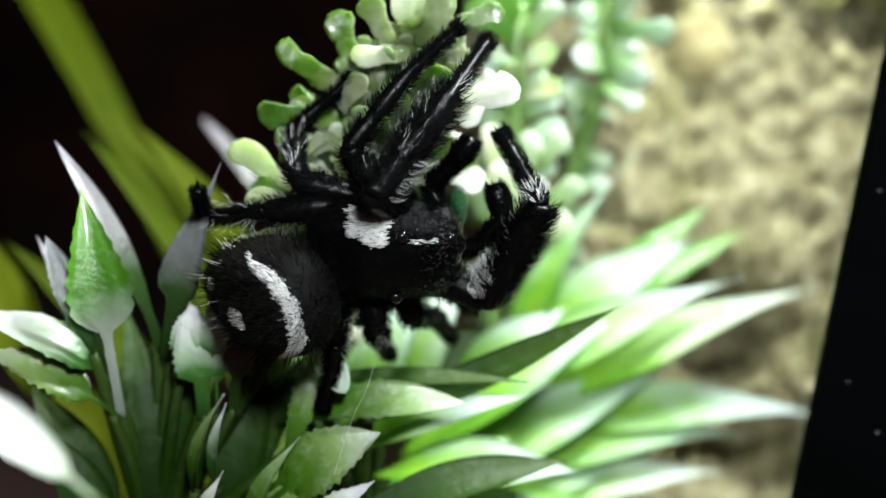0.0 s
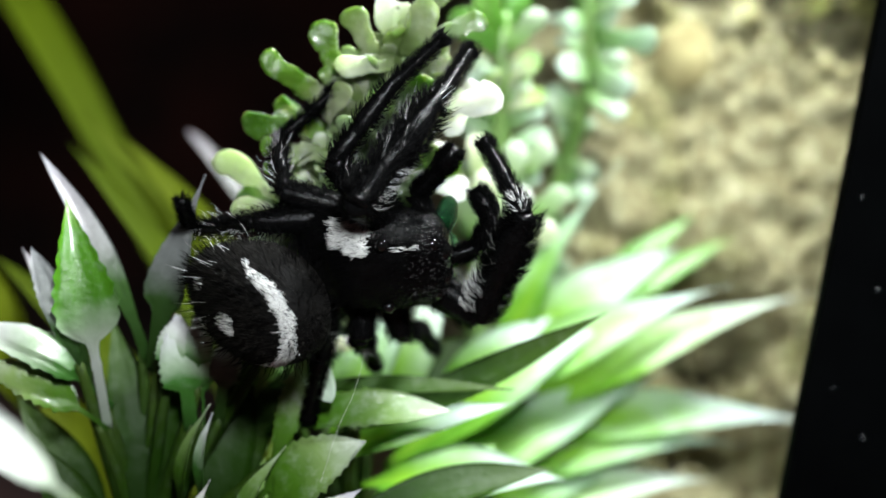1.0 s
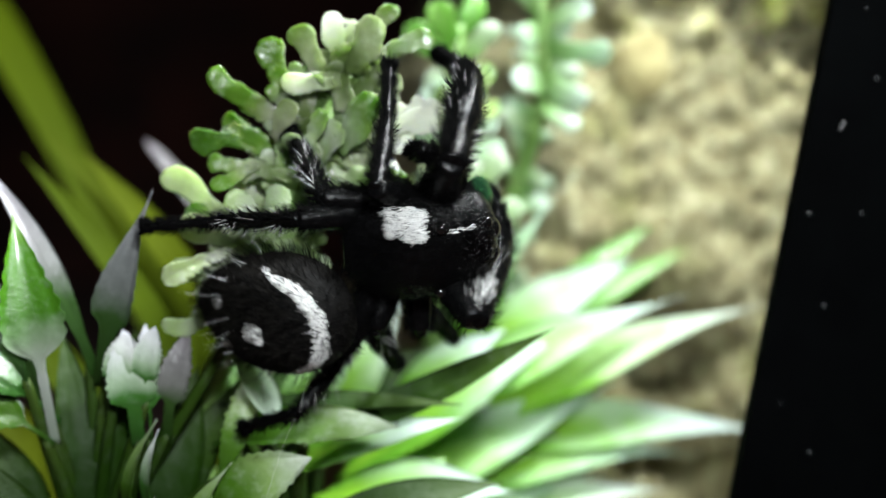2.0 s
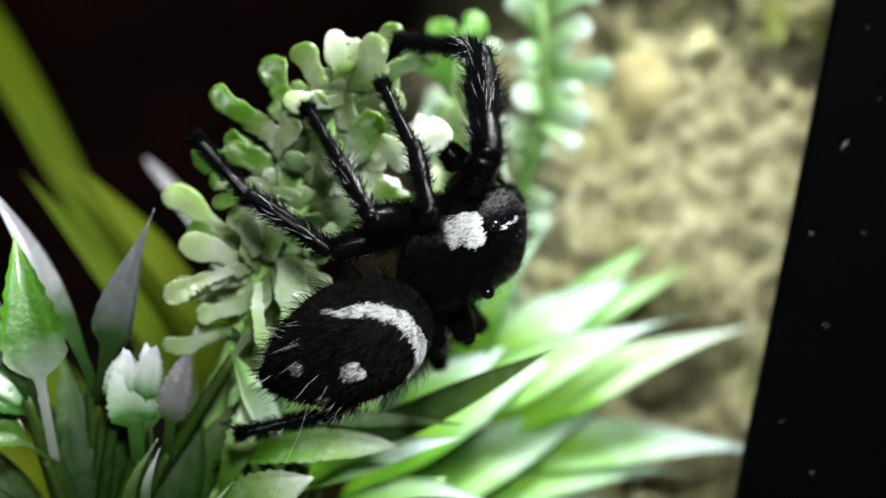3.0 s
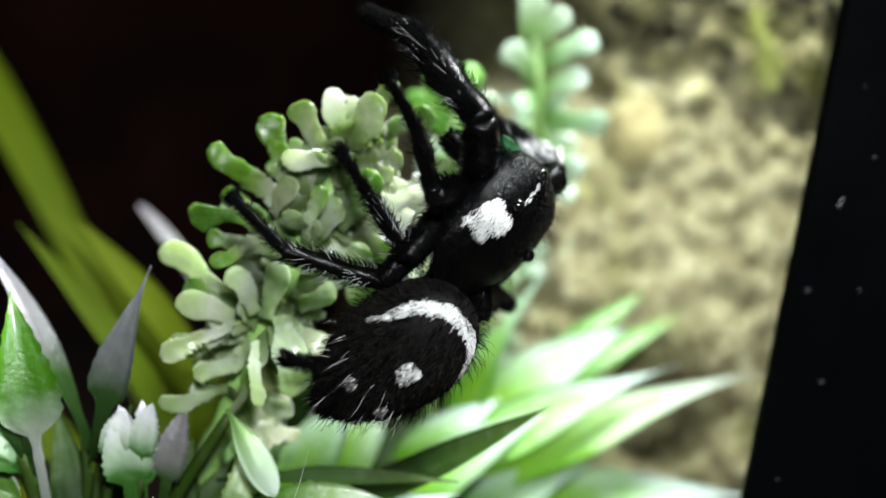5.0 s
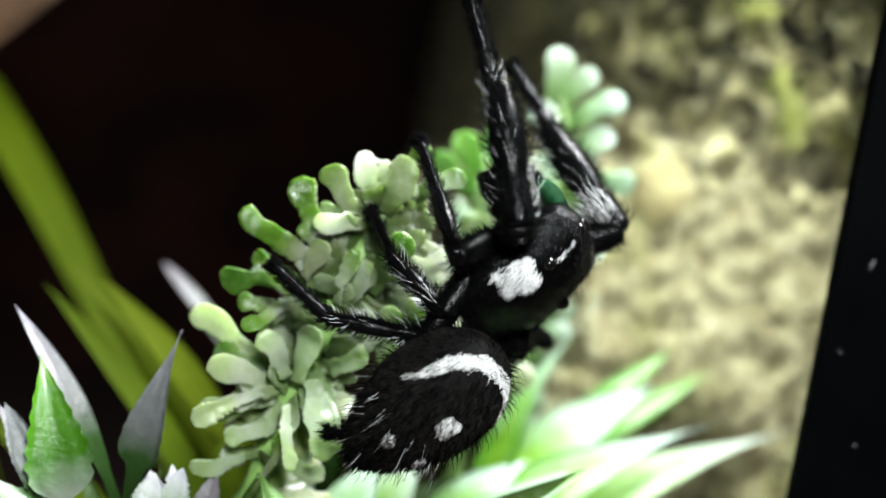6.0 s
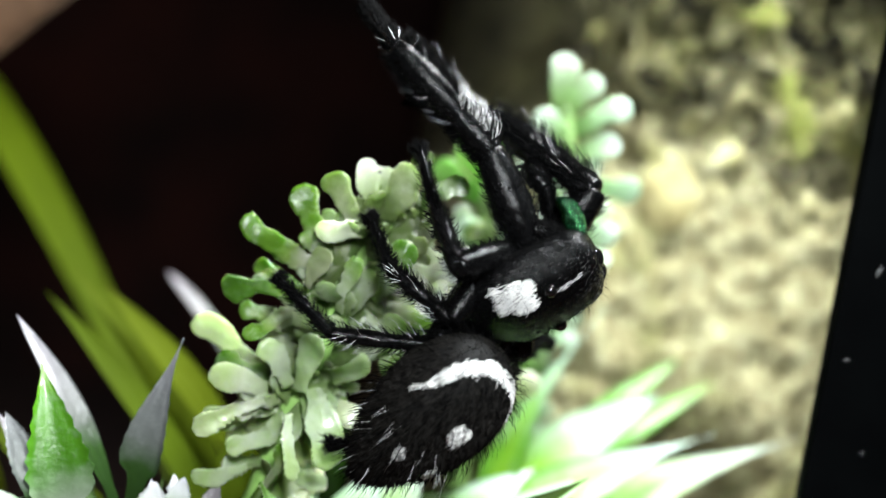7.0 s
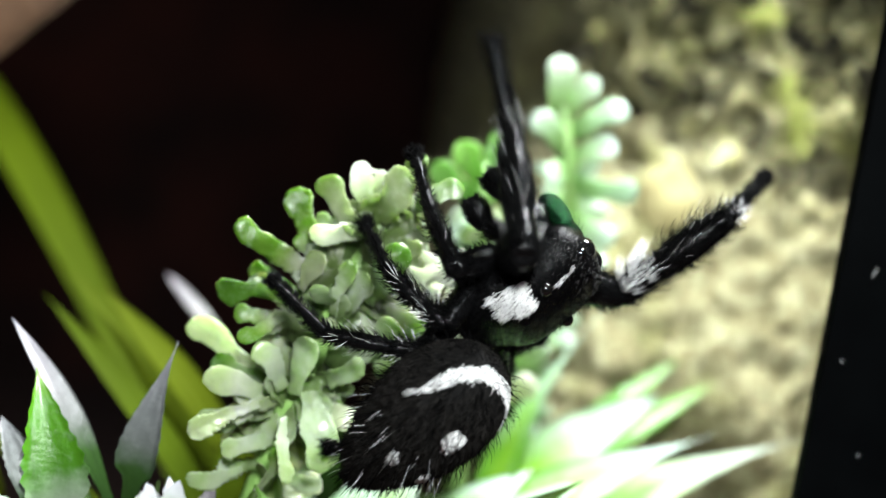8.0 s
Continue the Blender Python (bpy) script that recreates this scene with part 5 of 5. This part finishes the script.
    step('R1', 2.00, V(4.01, -3.55, -8.01), V(4.53, 0.49, -4.77), V(3.82, 3.95, -4.09))
    step('R1', 2.20, V(5.11, -1.11, -7.17), V(5.46, 3.52, -4.84), V(4.36, 6.37, -2.92))
    step('R1', 3.30, V(4.66, 1.49, -5.06), V(4.89, 6.26, -3), V(3.72, 9.3, -1.46))
    step('R1', 3.50, V(4.75, 1.59, -4.77), V(4.97, 6.35, -2.68), V(3.67, 9.34, -1.15))
    step('R1', 4.20, V(4.53, 1.56, -2.77), V(4.62, 6.29, -0.61), V(3.3, 9.24, 0.98))
    step('R1', 5.50, V(4.84, -1.81, 2.37), V(1.7, 1.82, 4.36), V(-1.75, 1.61, 5.37))
    step('R1', 5.90, V(5.41, -1.8, 1.57), V(2.36, 0.91, 4.8), V(-0.06, 1.8, 7.3))
    step('R1', 6.10, V(6.29, -1.14, 1.2), V(3.85, 0.09, 5.62), V(2.24, 2.52, 7.74))
    step('R1', 6.50, V(5.25, -1.56, 2.84), V(1.22, -2.73, 5.91), V(-0.06, 0.46, 6.99))
    step('R1', 7.00, V(4.59, -1.5, 2.18), V(0.93, 0.58, 5.23), V(-2.66, 0.42, 5.52))
    step('R1', 7.30, V(5.61, -1.53, 1.78), V(3.03, 0.21, 5.95), V(0.76, 2.47, 7.58))
    step('R1', 7.50, V(5.82, -1.55, 1.52), V(4.73, 1, 5.92), V(3.1, 3.39, 8.06))
    step('R1', 7.70, V(6.7, -1.6, 0.24), V(8.38, 0.36, 4.75), V(7.8, 2.78, 7.36))
    step('R1', 7.90, V(6.88, -1.1, -0.27), V(10.37, -0.48, 3.53), V(10.97, 1.92, 6.15))
    step('R1', 8.00, V(6.76, -0.17, -0.43), V(10.46, -0.97, 3.13), V(12.13, 1.44, 5.23))
    step('L2', 0.00, V(-4.18, -4.14, -4.17), V(-2.82, -4.24, -0.95), V(-1.26, -3.24, 1.28))
    step('L2', 1.00, V(-4.14, -4.2, -4.24), V(-2.78, -4.29, -1.02), V(-1.18, -3.4, 1.23))
    step('L2', 1.40, V(-3.1, -3.87, -3.86), V(-2.52, -1.8, -1.1), V(-1.27, -1.97, 1.51))
    step('L2', 1.70, V(-3.07, -2.84, -3.75), V(-2.16, -1.02, -0.9), V(-1.28, 0.59, 1.35))
    step('L2', 2.00, V(-0.51, -5.17, -3.69), V(-0.79, -2.77, -1.16), V(-1.18, -1.23, 1.27))
    step('L2', 2.20, V(-0.03, -5.58, -4.08), V(-0.55, -3.51, -1.31), V(-1.34, -2.1, 1.1))
    step('L2', 3.50, V(2.13, -6.07, -3.27), V(0.69, -3.93, -0.9), V(-1.08, -2.55, 0.93))
    step('L2', 4.00, V(1.55, -6.10, -0.91), V(0.19, -4.38, 1.82), V(-1.75, -3.32, 3.70))
    step('L2', 4.20, V(1.45, -6.14, -0.84), V(0.17, -4.25, 1.81), V(-1.96, -3.34, 3.56))
    step('L2', 5.50, V(0.54, -5.98, -0.44), V(-0.72, -3.6, 1.79), V(-1.8, -1.56, 3.55))
    step('L2', 6.50, V(0.29, -5.63, -0.78), V(-0.73, -3.06, 1.38), V(-1.83, -1.39, 3.48))
    step('L2', 7.00, V(0.3, -5.62, -0.76), V(-0.83, -3.08, 1.36), V(-1.87, -1.4, 3.48))
    step('L2', 8.00, V(0.55, -5.73, -0.6), V(-0.78, -3.17, 1.38), V(-1.8, -1.45, 3.48))
    step('L3', 0.00, V(-5.67, -2.49, -5.59), V(-6.86, -0.41, -3.78), V(-5.06, -0.39, -1.25))
    step('L3', 1.00, V(-5.68, -2.51, -5.64), V(-6.87, -0.44, -3.83), V(-5.03, -0.41, -1.33))
    step('L3', 1.40, V(-4.19, -2.53, -4.89), V(-5.51, -1.19, -2.54), V(-5.14, 1.3, -0.74))
    step('L3', 1.70, V(-3.77, -2.59, -4.92), V(-5.55, -0.98, -3.12), V(-5.07, 1.26, -1.03))
    step('L3', 2.00, V(-2.3, -3.8, -4.42), V(-3.81, -1.61, -3.04), V(-5.12, 0.62, -1.32))
    step('L3', 2.20, V(-1.95, -4.15, -4.59), V(-3.59, -2.23, -2.97), V(-5.04, -0.05, -1.3))
    step('L3', 3.50, V(0.67, -5.87, -3.72), V(-1.28, -4.96, -1.63), V(-3.01, -3.35, 0.38))
    step('L3', 4.20, V(1.04, -5.67, -2.64), V(-1.26, -4.79, -0.93), V(-3.15, -2.7, 0.38))
    step('L3', 5.50, V(0.43, -3.99, -2.31), V(-1.9, -2.5, -1.14), V(-3.24, -0.28, 0.56))
    step('L3', 6.50, V(0.42, -4.78, -2.97), V(-1.93, -4.11, -1.23), V(-3.12, -1.83, 0.5))
    step('L3', 7.00, V(0.34, -4.63, -3.08), V(-1.91, -3.71, -1.32), V(-3.2, -1.58, 0.52))
    step('L3', 8.00, V(0.52, -4.9, -2.91), V(-1.76, -3.84, -1.28), V(-3.15, -1.69, 0.47))
    step('L4', 0.00, V(-6.5, -2.41, -6.75), V(-9.38, -0.12, -7.68), V(-9.8, -3.09, -6.57))
    step('L4', 1.00, V(-6.49, -2.43, -6.82), V(-9.41, -0.17, -7.71), V(-9.82, -3.14, -6.61))
    step('L4', 1.40, V(-5.03, -2.55, -5.98), V(-8.69, -1.74, -6.6), V(-10.86, 0.62, -6.74))
    step('L4', 1.70, V(-4.61, -2.64, -5.78), V(-8.18, -1.57, -6.53), V(-10.31, 0.79, -6.9))
    step('L4', 2.00, V(-3.26, -4.28, -5.36), V(-6.29, -2.11, -6.10), V(-9.38, -1.93, -6.92))
    step('L4', 2.20, V(-2.72, -3.73, -5.62), V(-6.43, -4.18, -4.97), V(-9.3, -3.31, -3.85))
    step('L4', 3.50, V(-0.38, -4.24, -5.26), V(-3.57, -2.35, -4.44), V(-6.05, -2.63, -2.44))
    step('L4', 4.20, V(0, -4.24, -3.98), V(-3.79, -4.12, -3.91), V(-6.21, -2.78, -2.29))
    step('L4', 5.50, V(0.07, -4.3, -3.23), V(-3.7, -4.54, -3.64), V(-6.3, -3.21, -2.34))
    step('L4', 6.50, V(-0.15, -3.69, -4.21), V(-3.8, -2.67, -4), V(-6.41, -2.12, -2.23))
    step('L4', 7.00, V(-0.12, -3.71, -4.28), V(-3.91, -3.9, -4.05), V(-6.29, -2.68, -2.3))
    step('L4', 8.00, V(-0.08, -3.73, -4.22), V(-3.84, -3.28, -3.94), V(-6.32, -2.19, -2.25))
    step('R2', 0.00, V(-0.53, -0.24, -10.39), V(0, 3.22, -10.16), V(0.92, 5.75, -11.22))
    step('R2', 1.00, V(-0.57, -0.35, -10.49), V(-0.1, 3.11, -10.26), V(0.8, 5.65, -11.33))
    step('R2', 1.70, V(1.02, -0.39, -9.56), V(1.46, 3.08, -9.36), V(2.39, 5.6, -10.43))
    step('R2', 2.20, V(2.49, -1.14, -8.23), V(3.06, 2.31, -8.1), V(4.25, 4.77, -9.08))
    step('R2', 3.50, V(3.66, -2.14, -6.87), V(4.07, 1.34, -6.76), V(5.05, 3.97, -7.5))
    step('R2', 5.50, V(3.49, -1.87, -3.42), V(4.12, 1.56, -3.12), V(5.09, 4.26, -3.55))
    step('R2', 8.00, V(3.71, 0.96, -3.63), V(4.11, 4.38, -3.05), V(5, 7.14, -3.03))
    step('R3', 0.00, V(-2.19, -1.3, -10.64), V(-2.1, 1.61, -11.36), V(-1.56, 4.51, -12.31))
    step('R3', 1.00, V(-2.22, -1.3, -10.69), V(-2.13, 1.65, -11.22), V(-1.56, 4.47, -12.39))
    step('R3', 1.70, V(-0.82, -1.42, -9.69), V(-0.64, 1.45, -10.55), V(-0.05, 4.25, -11.73))
    step('R3', 2.20, V(0.96, -2.02, -8.57), V(1.48, 0.73, -9.65), V(2.32, 3.58, -10.54))
    step('R3', 3.50, V(2.89, -2.52, -7.11), V(3.17, 0.24, -8.24), V(3.5, 2.99, -9.64))
    step('R3', 5.50, V(2.93, -1.36, -3.66), V(3.25, 1.44, -4.69), V(3.63, 4.21, -6.03))
    step('R3', 8.00, V(3.11, 1.02, -3.51), V(3.42, 3.81, -4.59), V(3.71, 6.75, -5.51))
    step('R4', 0.00, V(-3.64, 1.02, -10.19), V(-3.56, -2.47, -11.68), V(-3.7, -0.61, -14.28))
    step('R4', 1.00, V(-3.67, 0.98, -10.27), V(-3.58, -2.51, -11.77), V(-3.7, -0.64, -14.36))
    step('R4', 1.70, V(-2.21, -0.22, -9.75), V(-2.34, -3.69, -11.28), V(-3.45, -1.96, -13.73))
    step('R4', 2.20, V(0.78, -2.48, -9), V(-1.11, -1.8, -12.23), V(-3.82, -1.06, -13.76))
    step('R4', 3.50, V(1.58, -3.18, -7.77), V(-0.26, -3.7, -11.05), V(-2.83, -4.19, -12.9))
    step('R4', 4.20, V(1.39, -3.12, -6.02), V(-1.14, -1.44, -8.31), V(-3.67, -3.39, -8.19))
    step('R4', 5.50, V(1.31, -2.8, -4.83), V(-0.48, -1.46, -7.9), V(-3.12, -3.26, -8.04))
    step('R4', 8.00, V(1.67, -2.19, -5.86), V(-0.37, 0.21, -7.99), V(-3.23, -1.12, -8.5))
    step('Lp', 0.00, V(-1.20, -2.40, -4.75), V(-0.47, -3.28, -3.77), V(0.04, -3.94, -2.77))
    step('Lp', 1.00, V(-1.20, -2.40, -4.75), V(-0.47, -3.28, -3.77), V(0.04, -3.94, -2.77))
    step('Lp', 1.40, V(0.99, -3.97, -3.93), V(1.36, -4.5, -2.58), V(1.88, -3.58, -1.83))
    step('Lp', 2.00, V(2.1, -2.27, -2.93), V(1.02, -2.74, -2.01), V(0.36, -1.62, -2.13))
    step('Lp', 2.20, V(2.84, -3.39, -2.61), V(1.87, -4.44, -2.15), V(1.12, -5.49, -2.08))
    step('Lp', 3.50, V(3.78, -3.09, -2.78), V(2.92, -2.08, -2.08), V(1.98, -2.08, -1.18))
    step('Lp', 5.50, V(2.51, -3.28, 1.36), V(1.53, -2.39, 2.07), V(0.45, -2.42, 2.79))
    step('Lp', 6.50, V(2.78, -3.3, 1.09), V(1.84, -2.14, 1.25), V(1.68, -2.2, 2.53))
    step('Lp', 7.50, V(3.18, -3.36, 1.31), V(2.12, -2.31, 1.45), V(1.78, -2.2, 2.7))
    step('Lp', 8.00, V(2.63, -2.35, 0.7), V(1.23, -2.05, 1.14), V(0.54, -1.83, 2.22))
    step('Rp', 0.00, V(1.12, -2.05, -6.59), V(1.81, -2.63, -5.40), V(1.19, -2.61, -4.25))
    step('Rp', 1.00, V(1.12, -2.05, -6.59), V(1.81, -2.63, -5.40), V(1.19, -2.61, -4.25))
    step('Rp', 1.40, V(2.69, -3.68, -5.98), V(2.91, -3.66, -4.5), V(2.05, -3.64, -3.53))
    step('Rp', 2.20, V(4.44, 0.07, -4.64), V(4.55, 1.26, -3.73), V(3.72, 1.91, -2.97))
    step('Rp', 3.50, V(5.52, -0.01, -2.72), V(5.21, 1.19, -1.87), V(4.27, 2.04, -1.58))
    step('Rp', 5.50, V(4.49, -0.11, 1.37), V(3.66, 0.64, 2.37), V(2.85, 1.27, 3.16))
    step('Rp', 6.50, V(3.83, -1.28, 1.29), V(3, -1.29, 2.53), V(2.28, -0.28, 2.95))
    step('Rp', 7.30, V(4.23, -1.3, 1.31), V(3.57, -1.34, 2.65), V(2.89, -1.38, 3.76))
    step('Rp', 8.00, V(3.47, -1.81, 1.68), V(2.22, -1.81, 2.51), V(1.06, -1.84, 3.10))
    stride()


motions()
